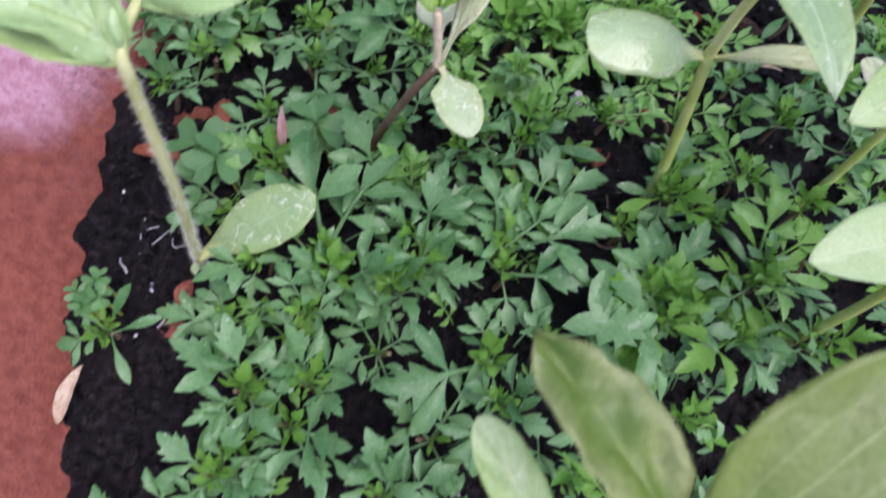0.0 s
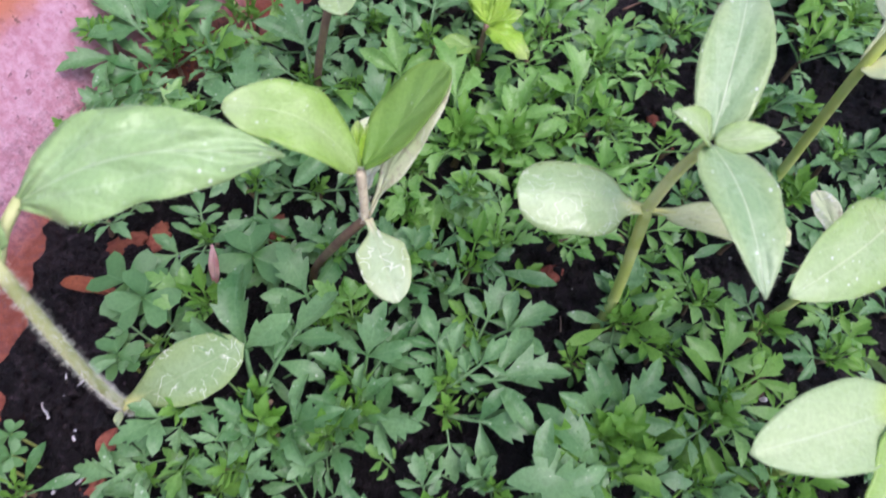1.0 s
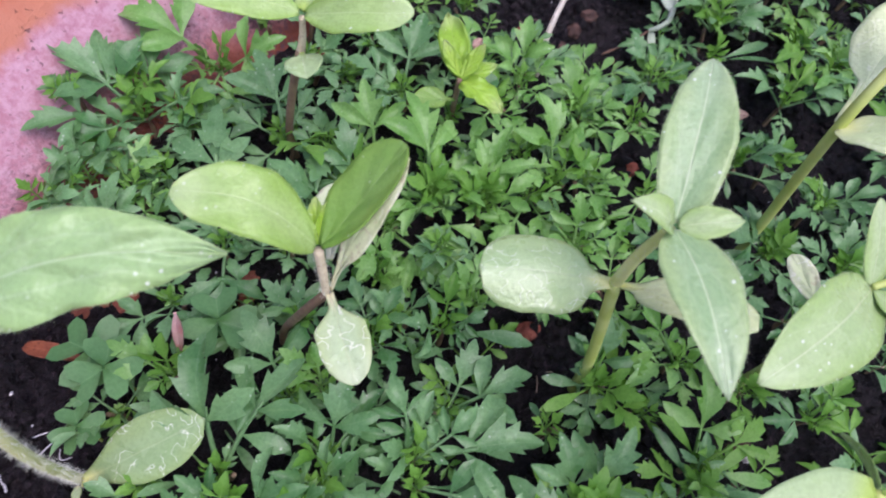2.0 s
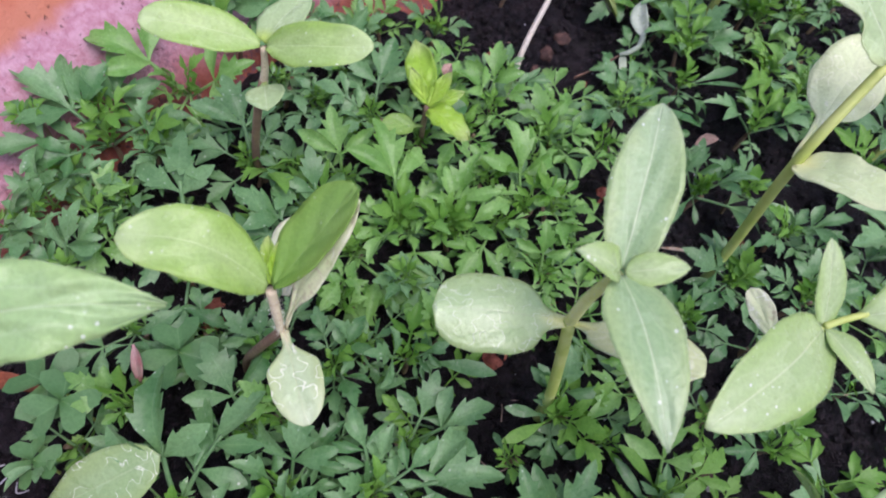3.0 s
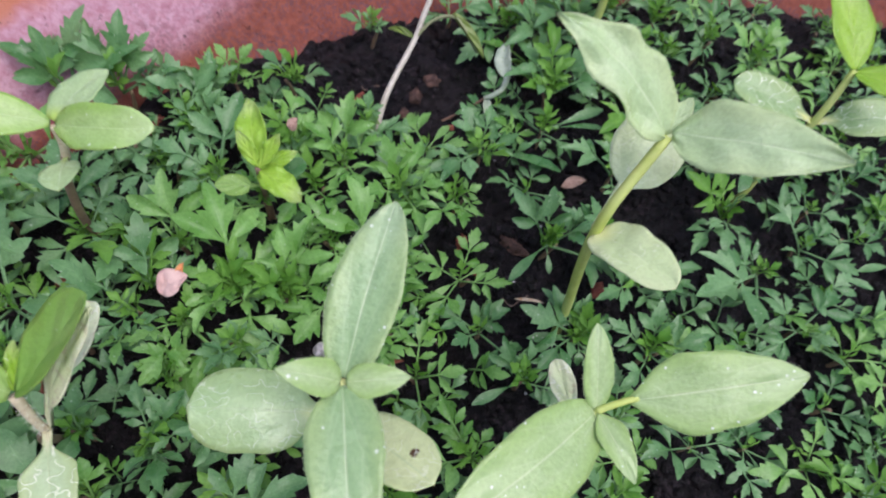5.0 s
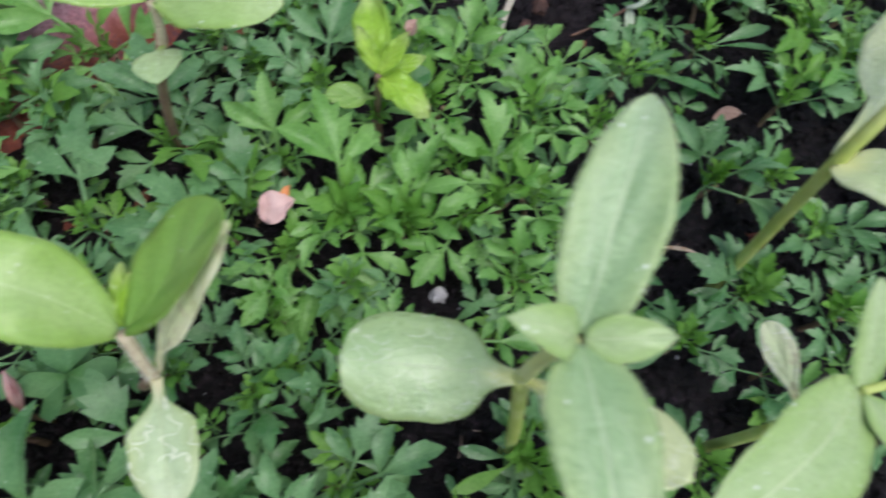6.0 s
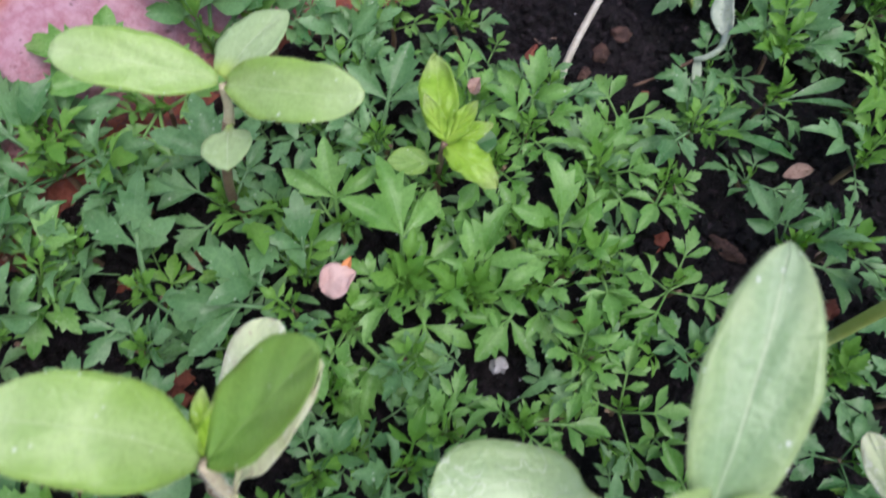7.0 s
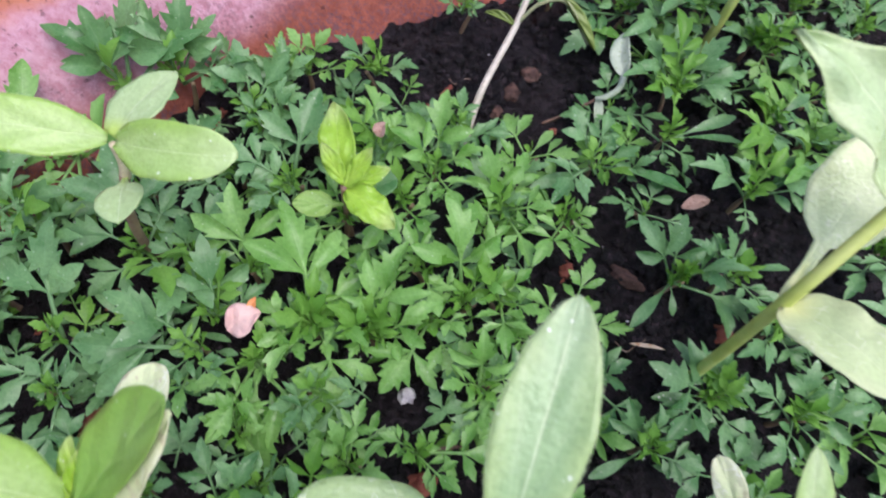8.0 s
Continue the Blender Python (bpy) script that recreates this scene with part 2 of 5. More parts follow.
MAT_PALE_STEM = plain_material("pale_pink_stem", (0.60, 0.52, 0.34), (0.72, 0.66, 0.44), 160.0, 0.5, 0.0002, (0.42, 0.30, 0.20))
MAT_SUN = leaf_material("sunflower_leaf", (0.37, 0.54, 0.20), (0.54, 0.69, 0.35), (0.74, 0.81, 0.52), 0.27, specks=0.95, pale_tip=0.3, tipcol=(0.62, 0.74, 0.46), glow=0.25, sheen=0.1, edge=(0.36, 0.54, 0.15), veins=2.6, lean=1.3, quilt=0.25, nerves=0.15)
MAT_SUN_PALE = leaf_material("pale_sunflower_leaf", (0.26, 0.43, 0.17), (0.41, 0.58, 0.30), (0.74, 0.82, 0.54), 0.24, specks=0.9, pale_tip=0.3, tipcol=(0.66, 0.74, 0.54), glow=0.22, sheen=0.35, edge=(0.40, 0.54, 0.21), veins=1.9, lean=1.5, quilt=0.25, nerves=0.12)
MAT_SUN_BLUE = leaf_material("bluish_sunflower_leaf", (0.38, 0.59, 0.23), (0.56, 0.74, 0.39), (0.66, 0.80, 0.50), 0.27, specks=0.95, glow=0.26, sheen=0.12, edge=(0.39, 0.59, 0.21), veins=3.4, lean=1.5, quilt=1.0, nerves=0.3)
MAT_SUN_CREAM = leaf_material("cream_sunflower_leaf", (0.46, 0.62, 0.30), (0.61, 0.76, 0.44), (0.74, 0.83, 0.55), 0.28, specks=0.4, glow=0.2, edge=(0.55, 0.67, 0.33), veins=3.0, lean=1.4, quilt=0.35, nerves=0.2)
MAT_SUN_FRESH = leaf_material("fresh_sunflower_leaf", (0.35, 0.56, 0.14), (0.52, 0.70, 0.27), (0.60, 0.75, 0.37), 0.26, specks=0.6, pale_tip=0.55, tipcol=(0.64, 0.78, 0.43), glow=0.28, edge=(0.34, 0.56, 0.09), veins=2.6, lean=1.3, quilt=0.22, nerves=0.12)
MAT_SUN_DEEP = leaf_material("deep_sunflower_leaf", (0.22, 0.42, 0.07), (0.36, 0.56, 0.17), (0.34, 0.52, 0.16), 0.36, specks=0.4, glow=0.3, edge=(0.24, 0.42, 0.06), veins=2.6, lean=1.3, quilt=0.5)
MAT_MOTTLED = leaf_material("mottled_sunflower_leaf", (0.05, 0.14, 0.010), (0.25, 0.34, 0.07), (0.34, 0.42, 0.13), 0.40, glow=0.25, edge=(0.38, 0.43, 0.18), veins=2.6, lean=1.3, quilt=0.5)
MAT_DULL = leaf_material("dull_sunflower_leaf", (0.15, 0.22, 0.035), (0.26, 0.35, 0.10), (0.36, 0.45, 0.18), 0.42, glow=0.2, edge=(0.20, 0.28, 0.05), veins=2.6, lean=1.3, quilt=0.5, nerves=0.4)
MAT_COT = leaf_material("mined_cotyledon", (0.28, 0.45, 0.17), (0.40, 0.55, 0.27), (0.48, 0.60, 0.33), 0.26, trails=0.9, wide_trails=1.0, glow=0.22, edge=(0.36, 0.50, 0.18), veins=1.6, lean=1.2, quilt=0.3, stalk=(0.94, 0.95, 0.40))
MAT_COT_GLOSSY = leaf_material("glossy_cotyledon", (0.37, 0.55, 0.23), (0.50, 0.66, 0.33), (0.48, 0.60, 0.33), 0.26, trails=0.5, glow=0.22, edge=(0.36, 0.50, 0.18), veins=1.6, lean=1.2, quilt=0.12, stalk=(0.94, 0.95, 0.40), gloss=1.0)
MAT_COT_HOLE = leaf_material("holed_cotyledon", (0.60, 0.69, 0.34), (0.72, 0.79, 0.44), (0.50, 0.62, 0.35), 0.28, trails=0.5, glow=0.15, edge=(0.60, 0.69, 0.34), veins=1.6, lean=1.2, quilt=0.3, stalk=(0.94, 0.95, 0.40), spot=(0.75, -0.36))
MAT_COT_SMOOTH = leaf_material("smooth_cotyledon", (0.41, 0.58, 0.25), (0.56, 0.70, 0.37), (0.66, 0.76, 0.50), 0.28, specks=0.2, glow=0.25, edge=(0.42, 0.58, 0.27), veins=1.6, lean=1.2, quilt=0.2, stalk=(0.45, 0.62, 0.12))
MAT_COT_OLD = leaf_material("bleached_cotyledon", (0.47, 0.61, 0.32), (0.62, 0.74, 0.48), (0.56, 0.64, 0.36), 0.32, trails=0.9, pale_tip=0.4, tipcol=(0.72, 0.77, 0.54), wide_trails=1.3, glow=0.22, edge=(0.46, 0.57, 0.24), veins=1.6, lean=1.2, quilt=0.4, stalk=(0.80, 0.76, 0.50))
MAT_COT_CREAM = leaf_material("cream_cotyledon", (0.56, 0.69, 0.34), (0.70, 0.80, 0.46), (0.64, 0.74, 0.42), 0.32, trails=0.5, glow=0.15, edge=(0.62, 0.70, 0.38), veins=1.6, lean=1.2, quilt=0.3, stalk=(0.80, 0.82, 0.40))
MAT_COT_WHITE = leaf_material("white_cotyledon", (0.64, 0.75, 0.36), (0.78, 0.87, 0.52), (0.60, 0.70, 0.36), 0.32, trails=0.9, pale_tip=0.4, tipcol=(0.82, 0.86, 0.52), blots=0.4, glow=0.12, edge=(0.72, 0.74, 0.50), veins=1.6, lean=1.2, quilt=0.4, stalk=(0.80, 0.76, 0.50))
MAT_LIME = leaf_material("lime_leaf", (0.32, 0.58, 0.035), (0.48, 0.71, 0.09), (0.52, 0.71, 0.16), 0.32, specks=0.5, pale_tip=0.4, glow=0.35, edge=(0.30, 0.52, 0.05), veins=3.0, quilt=0.35)


# ---------------------------------------------------------------- building helpers
def thing(name, at, label, category, group="", kind=""):
    ob = new(name)
    ob.location = at
    ob.empty_display_size = 0.01
    return tagged(ob, label, category, group, kind)


def mesh_of(name, bm, material, smooth=True):
    me = bpy.data.meshes.new(name)
    bm.normal_update()
    bm.to_mesh(me)
    bm.free()
    me.materials.append(material)
    if smooth:
        me.polygons.foreach_set("use_smooth", [True] * len(me.polygons))
    return me


def part(name, bm, material, parent, label="", smooth=True):
    """One mesh object under a thing or part; bm is in the parent's own space."""
    ob = new(name, mesh_of(name, bm, material, smooth))
    ob.parent = parent
    return tagged(ob, label)


def tube(bm, pts, radii, sides=8):
    """A round tapered tube along points, closed at both ends."""
    pts = [Vector(p) for p in pts]
    rings = []
    side = Vector((1, 0, 0))
    for i, p in enumerate(pts):
        d = (pts[min(i + 1, len(pts) - 1)] - pts[max(i - 1, 0)]).normalized()
        side = (side - d * side.dot(d)).normalized() if abs(side.dot(d)) < 0.99 else d.orthogonal().normalized()
        other = d.cross(side)
        rings.append([bm.verts.new(p + (side * math.cos(a) + other * math.sin(a)) * radii[i]) for a in (2 * math.pi * k / sides for k in range(sides))])
    for r0, r1 in zip(rings, rings[1:]):
        for k in range(sides):
            bm.faces.new((r0[k], r0[(k + 1) % sides], r1[(k + 1) % sides], r1[k]))
    bm.faces.new(list(reversed(rings[0])))
    bm.faces.new(rings[-1])


def glide(points, steps=8):
    """Points on a smooth curve through a few given ones."""
    p = [Vector(q) for q in points]
    p = [p[0] * 2 - p[1]] + p + [p[-1] * 2 - p[-2]]
    out = []
    for i in range(1, len(p) - 2):
        for k in range(steps):
            t = k / steps
            out.append(0.5 * ((2 * p[i]) + (p[i + 1] - p[i - 1]) * t + (2 * p[i - 1] - 5 * p[i] + 4 * p[i + 1] - p[i + 2]) * t * t + (3 * p[i] - p[i - 1] - 3 * p[i + 1] + p[i + 2]) * t ** 3))
    return out + [p[-2]]


def lerp(a, b, t):
    return a + (b - a) * t


def soil_height(x, y):
    v = Vector((x, y, 0.0))
    clod = 1.0 - min(1.0, noise.voronoi(v * 150)[0][0] * 1.9)
    return 0.005 * noise.noise(v * 16) + 0.004 * noise.noise(v * 55) + 0.0026 * noise.noise(v * 140) + 0.0024 * clod * max(0.0, 0.35 + noise.noise(v * 40)) + 0.0010 * noise.noise(v * 320)


# ---------------------------------------------------------------- the pot, its soil and the ground it stands on
POT_X, POT_Y, POT_A, POT_B, FLARE = 0.20, 0.11, 0.415, 0.300, 0.90


def build_pot():
    pot = thing("planter_pot", (POT_X, POT_Y, -0.32), "large oval weathered terracotta planter with lime bloom inside", "planter")
    # (height over the soil, outward shift from the soil's edge)
    prof = [(-0.03, -0.020)] + [(z, FLARE * z) for z in (-0.01, 0.0, 0.01, 0.02, 0.03, 0.04)]
    prof += [(0.047, 0.0425), (0.052, 0.0475), (0.0545, 0.053), (0.0535, 0.062), (0.049, 0.068), (0.040, 0.071), (0.012, 0.067), (-0.004, 0.063), (-0.008, 0.052), (-0.06, 0.034), (-0.20, -0.03), (-0.32, -0.085)]
    n = 160
    for name, rows in (("inner_wall", prof[:8]), ("rim", prof[7:13]), ("outer_wall", prof[12:])):
        bm = bmesh.new()
        rings = []
        for z, d in rows:
            ring = []
            for k in range(n):
                a = 2 * math.pi * k / n
                c, s = math.cos(a), math.sin(a)
                w = 0.0016 * noise.noise(Vector((c * 3, s * 3, z * 25))) + 0.0005 * noise.noise(Vector((c * 30, s * 30, z * 90)))
                ring.append(bm.verts.new(((POT_A + d + w) * c, (POT_B + d + w) * s, z + 0.32 + 0.6 * w)))
            rings.append(ring)
        for r0, r1 in zip(rings, rings[1:]):
            for k in range(n):
                bm.faces.new((r0[k], r1[k], r1[(k + 1) % n], r0[(k + 1) % n]))
        if name == "outer_wall":
            bm.faces.new(list(reversed(rings[-1])))
        part(name, bm, MAT_POT, pot)


def build_soil():
    step = 0.0022
    nx, ny = int((2 * POT_A + 0.028) / step) + 2, int((2 * POT_B + 0.028) / step) + 2
    verts, faces, index = [], [], {}
    for j in range(ny):
        for i in range(nx):
            x, y = POT_X - POT_A - 0.014 + i * step, POT_Y - POT_B - 0.014 + j * step
            if ((x - POT_X) / (POT_A + 0.012)) ** 2 + ((y - POT_Y) / (POT_B + 0.012)) ** 2 < 1.0:
                index[i, j] = len(verts)
                verts.append((x, y, soil_height(x, y)))
    for (i, j), a in index.items():
        q = [index.get(k) for k in ((i, j), (i + 1, j), (i + 1, j + 1), (i, j + 1))]
        if None not in q:
            faces.append(q)
    me = bpy.data.meshes.new("soil")
    me.from_pydata(verts, [], faces)
    me.materials.append(MAT_SOIL)
    me.polygons.foreach_set("use_smooth", [True] * len(faces))
    tagged(new("soil", me), "dark moist crumbly potting soil filling the planter", "soil", kind="structure")


def build_ground():
    bm = bmesh.new()
    r = [0.0, 0.3, 0.8, 2.0, 6.0, 20.0, 100.0, 1500.0]
    last = None
    for q in r[1:]:
        ring = [bm.verts.new((q * math.cos(k * math.pi / 24), q * math.sin(k * math.pi / 24), -0.32)) for k in range(48)]
        if last:
            for k in range(48):
                bm.faces.new((last[k], ring[k], ring[(k + 1) % 48], last[(k + 1) % 48]))
        else:
            bm.faces.new(ring)
        last = ring
    ob = new("ground", mesh_of("ground", bm, MAT_GROUND))
    tagged(ob, "ochre mossy ground around the planter", "ground", kind="structure")


build_pot()
build_soil()
build_ground()


# ---------------------------------------------------------------- sunflower seedlings
def width_lance(u):
    """Half width of a true leaf, 0..1 along it: short stalk, broad middle, blunt point."""
    if u < 0.06:
        return 0.14 + 0.30 * (u / 0.06)
    t = (u - 0.06) / 0.94
    return max(0.02, math.sin(math.pi * (0.10 + 0.90 * t ** 0.92)) ** 0.72) if t < 1 else 0.02


def width_oval(u):
    """Half width of a seed leaf: a winged stalk that opens into a blunt oval."""
    s = 0.17
    if u < s:
        return 0.16 + 0.16 * (u / s) ** 2
    t = (u - s) / (1 - s)
    q = abs(2 * t - 1.0)
    body = max(0.0, 1 - q ** 3.1) ** 0.5
    return max(0.03, body, 0.32 * (1 - t) ** 2)


def width_even(u):
    """Half width of a broad young leaf with an even oval outline."""
    return max(0.03, math.sin(math.pi * (0.07 + 0.93 * u ** 0.95)) ** 0.62) if u < 0.995 else 0.04


def width_blunt(u):
    """Half width of a broad young leaf with a rounded end."""
    q = abs(2 * u ** 0.85 - 1.0)
    return max(0.05, max(0.0, 1 - q ** 2.5) ** 0.5, 0.30 * (1 - u) ** 2)


def width_heel(u):
    """Half width of a true leaf that is broadest near its rounded base and runs out to a point."""
    if u < 0.34:
        return max(0.16, (1 - ((0.34 - u) / 0.35) ** 2.4) ** 0.75)
    return max(0.02, 1 - ((u - 0.34) / 0.66) ** 1.9) ** 0.9


def width_spear(u):
    """Half width of a long leaf with a tapered stalk end, broadest at a third and slowly narrowing."""
    if u < 0.32:
        return 0.12 + 0.88 * math.sin(math.pi / 2 * u / 0.32) ** 1.2
    return max(0.03, (1 - ((u - 0.32) / 0.68) ** 2.0)) ** 0.8


def width_strap(u):
    """Half width of a long leaf with nearly even sides, a narrow foot and a round end."""
    if u < 0.42:
        return 0.20 + 0.80 * math.sin(math.pi / 2 * u / 0.42) ** 0.9
    return max(0.05, (1 - ((u - 0.42) / 0.585) ** 3.4)) ** 0.55


def width_stalked(u):
    """Half width of a seed leaf on a long stalk."""
    if u < 0.36:
        return 0.14 + 0.10 * u
    t = (u - 0.36) / 0.64
    return max(0.04, max(0.0, 1 - abs(2 * t - 1) ** 2.4) ** 0.5, 0.2 * (1 - t) ** 2)


def width_paddle(u):
    """Half width of a seed leaf that widens slowly from its stalk to a blunt end."""
    if u < 0.62:
        return 0.15 + 0.85 * (3 * (u / 0.62) ** 2 - 2 * (u / 0.62) ** 3) if u > 0.08 else 0.19
    return max(0.04, (1 - ((u - 0.62) / 0.38) ** 2.3) ** 0.5) if u < 1 else 0.04


def width_spoon(u):
    """Half width of a seed leaf with a slender stalk that widens into a long blunt oval."""
    if u < 0.14:
        return 0.17
    if u < 0.46:
        t = (u - 0.14) / 0.32
        return 0.17 + 0.83 * t * t * (3 - 2 * t)
    return max(0.05, 1 - ((u - 0.46) / 0.545) ** 3.0) ** 0.6


def width_round(u):
    s = 0.25
    if u < s:
        return 0.12 + 0.2 * (u / s) ** 2
    t = (u - s) / (1 - s)
    return max(0.05, math.sin(math.pi * min(1, 0.12 + 0.88 * t)) ** 0.6)


def blade(base, tip, width, face, profile=width_lance, bow=0.0, cup=0.12, wave=0.0, twist=0.0, thick=0.0006, seed=0, curl=0.0, fringe=0, sweep=0.0, ragged=0.05):
    """A solid leaf from base to tip. face: the way its upper side looks; bow: rise of its middle against its length (minus: sags);
    cup: how far the sides bend up; wave: ripple of the edge; twist: degrees over its length; curl: how far the tip bends down;
    sweep: sideways bend of the blade; fringe: hairs on its border; ragged: unevenness of its outline."""
    base, tip = Vector(base), Vector(tip)
    axis = tip - base
    length = axis.length
    axis.normalize()
    up = Vector(face)
    up = (up - axis * up.dot(axis)).normalized()
    side = axis.cross(up)
    n, m = 26, 12
    bm = bmesh.new()
    uvs = bm.loops.layers.uv.new("blade")
    top, bot = [], []
    for i in range(n + 1):
        u = i / n
        a = radians(twist) * (u - 0.3)
        s2, u2 = side * math.cos(a) + up * math.sin(a), up * math.cos(a) - side * math.sin(a)
        mid = base + axis * (length * u) + side * (length * sweep * math.sin(math.pi * u)) + up * (length * (bow * math.sin(math.pi * u) - curl * u ** 3 + curl * u))
        w = profile(u) * width / 2
        rt, rb = [], []
        for j in range(m + 1):
            v = 2 * j / m - 1
            lift = cup * w * (abs(v) ** 1.35) - 0.00015 * max(0.0, 1 - abs(v) * 4) * min(1.0, w * 300)
            lift += wave * width * noise.noise(Vector((u * 5.0 + seed * 7.3, v * 1.3 + seed, seed * 3.1))) * (0.35 + 0.65 * abs(v))
            edge = 1 + ragged * noise.noise(Vector((u * 9, seed + (3 if v > 0 else 0), 1.7)))
            p = mid + s2 * (w * v * edge) + u2 * lift
            th = thick * (1 - 0.75 * abs(v) ** 3) + 0.0009 * max(0.0, 1 - abs(v) * 6) * (1 - u)
            rt.append(bm.verts.new(p))
            rb.append(bm.verts.new(p - u2 * th))
        top.append(rt)
        bot.append(rb)
    def quad(vs, uv4):
        f = bm.faces.new(vs)
        for lp, c in zip(f.loops, uv4):
            lp[uvs].uv = c
    for i in range(n):
        for j in range(m):
            c = [(i / n, 2 * j / m - 1), ((i + 1) / n, 2 * j / m - 1), ((i + 1) / n, 2 * (j + 1) / m - 1), (i / n, 2 * (j + 1) / m - 1)]
            quad((top[i][j], top[i][j + 1], top[i + 1][j + 1], top[i + 1][j]), (c[0], c[3], c[2], c[1]))
            quad((bot[i][j], bot[i + 1][j], bot[i + 1][j + 1], bot[i][j + 1]), c)
        for j, fl in ((0, True), (m, False)):
            vs = (top[i][j], top[i + 1][j], bot[i + 1][j], bot[i][j])
            vv = 2 * j / m - 1
            quad(vs if fl else vs[::-1], [(i / n, vv)] * 4)
    for j in range(m):
        quad((top[0][j], bot[0][j], bot[0][j + 1], top[0][j + 1]), [(0.0, 0.5)] * 4)
        quad((top[n][j], top[n][j + 1], bot[n][j + 1], bot[n][j]), [(1.0, 0.5)] * 4)
    # fine hairs along the border
    rnd = random.Random(int(seed * 10))
    for _ in range(fringe):
        i, j = rnd.randrange(2, n), rnd.choice((0, m))
        a = lerp(top[i][j].co, top[i - 1][j].co, rnd.random())
        out = (top[i][j].co - top[i][6].co).normalized() if (top[i][j].co - top[i][6].co).length > 0 else side
        t = (out * rnd.uniform(0.6, 1.0) + axis * rnd.uniform(-0.1, 0.7) + up * rnd.uniform(-0.4, 0.4)) * 0.0007 * rnd.uniform(0.5, 1.2)
        quad([bm.verts.new(p) for p in (a - axis * 0.00003, a + axis * 0.00003, a + t)], [(0.5, 0.0)] * 3)
    return bm


class Sunflower:
    """One seedling; its places are given in the world and kept relative to its foot."""

    def __init__(self, foot, label):
        self.foot = Vector(foot)
        self.root = thing("sunflower_seedling", foot, label, "seedling", "sunflower seedlings")
        self.count = 0

    def stem(self, points, r0, r1, material=None, name="stem", label=""):
        c = glide([Vector(p) - self.foot for p in points], 7)
        bm = bmesh.new()
        tube(bm, c, [lerp(r0, r1, i / (len(c) - 1)) for i in range(len(c))], 10)
        return part(name, bm, material or MAT_STEM_G, self.root, label)

    def hairs(self, points, radius, count, length=0.0012):
        """Fine bristles that stand off a stem."""
        c = glide([Vector(p) - self.foot for p in points], 24)
        rnd = random.Random(5)
        bm = bmesh.new()
        for _ in range(count):
            k = rnd.randrange(len(c) - 1)
            d = (c[k + 1] - c[k]).normalized()
            o = d.orthogonal().normalized()
            o.rotate(Matrix.Rotation(rnd.uniform(0, 6.283), 3, d))
            p = lerp(c[k], c[k + 1], rnd.random())
            a, b = p + o * radius * 0.8, p + o * (radius + length * rnd.uniform(0.6, 1.2)) + d * length * rnd.uniform(-0.3, 0.3)
            w = d * 0.00005
            vs = [bm.verts.new(q) for q in (a - w, a + w, b)]
            w2 = d.cross(o) * 0.00005
            vs2 = [bm.verts.new(q) for q in (a - w2, a + w2, b)]
            bm.faces.new(vs)
            bm.faces.new(vs2)
        ob = part("stem_hair", bm, MAT_HAIR, self.root, "fine white hairs", False)
        return tagged(ob, kind="stuff")

    def leaf(self, base, tip, width, face=(0, 0, 1), profile=width_lance, material=None, name="leaf", label="", **kw):
        self.count += 1
        kw.setdefault("seed", self.count + abs(self.foot.x) * 100)
        kw.setdefault("fringe", 0 if name == "seed_leaf" else int(6000 * (Vector(tip) - Vector(base)).length))
        bm = blade(Vector(base) - self.foot, Vector(tip) - self.foot, width, face, profile, **kw)
        return part(name, bm, material or MAT_SUN, self.root, label)


MAT_HAIR = plain_material("white_hair", (0.7, 0.72, 0.6), (0.8, 0.8, 0.7), 50.0, 0.6)

def sunflower_far():
    """The seedling in front of the mauve wall."""
    s = Sunflower((-0.124, 0.226, 0.0), "sunflower seedling with light green leaves and round seed leaf")
    s.stem([(-0.124, 0.226, -0.004), (-0.1235, 0.222, 0.022), (-0.1185, 0.222, 0.050), (-0.1150, 0.2255, 0.064)], 0.0016, 0.0015, MAT_STEM_R, label="reddish hairy stem")
    s.stem([(-0.1150, 0.2255, 0.063), (-0.1137, 0.2266, 0.070), (-0.1132, 0.2270, 0.0775)], 0.0015, 0.0010, MAT_PALE_STEM, name="upper_stem", label="pale pinkish upper stem")
    s.leaf((-0.1140, 0.2275, 0.079), (-0.1478, 0.2235, 0.0880), 0.0140, (0.1, -0.35, 1), profile=width_strap, bow=0.08, wave=0.05, material=MAT_SUN_FRESH)
    s.leaf((-0.1120, 0.2270, 0.079), (-0.0774, 0.2195, 0.0908), 0.0142, (0.0, -0.45, 1), profile=width_strap, material=MAT_SUN_FRESH, bow=0.09, wave=0.06, cup=0.18, sweep=0.03)
    s.leaf((-0.1130, 0.2285, 0.079), (-0.1014, 0.2490, 0.0810), 0.0152, (-0.4, -0.25, 1), profile=width_even, material=MAT_COT_SMOOTH, name="seed_leaf", label="bleached seed leaf with a torn end", bow=0.05, wave=0.06, ragged=0.14)
    s.leaf((-0.1145, 0.2250, 0.064), (-0.1097, 0.2085, 0.0702), 0.0128, (0.0, -0.3, 1), profile=width_round, material=MAT_COT_SMOOTH, name="seed_leaf", bow=0.05)


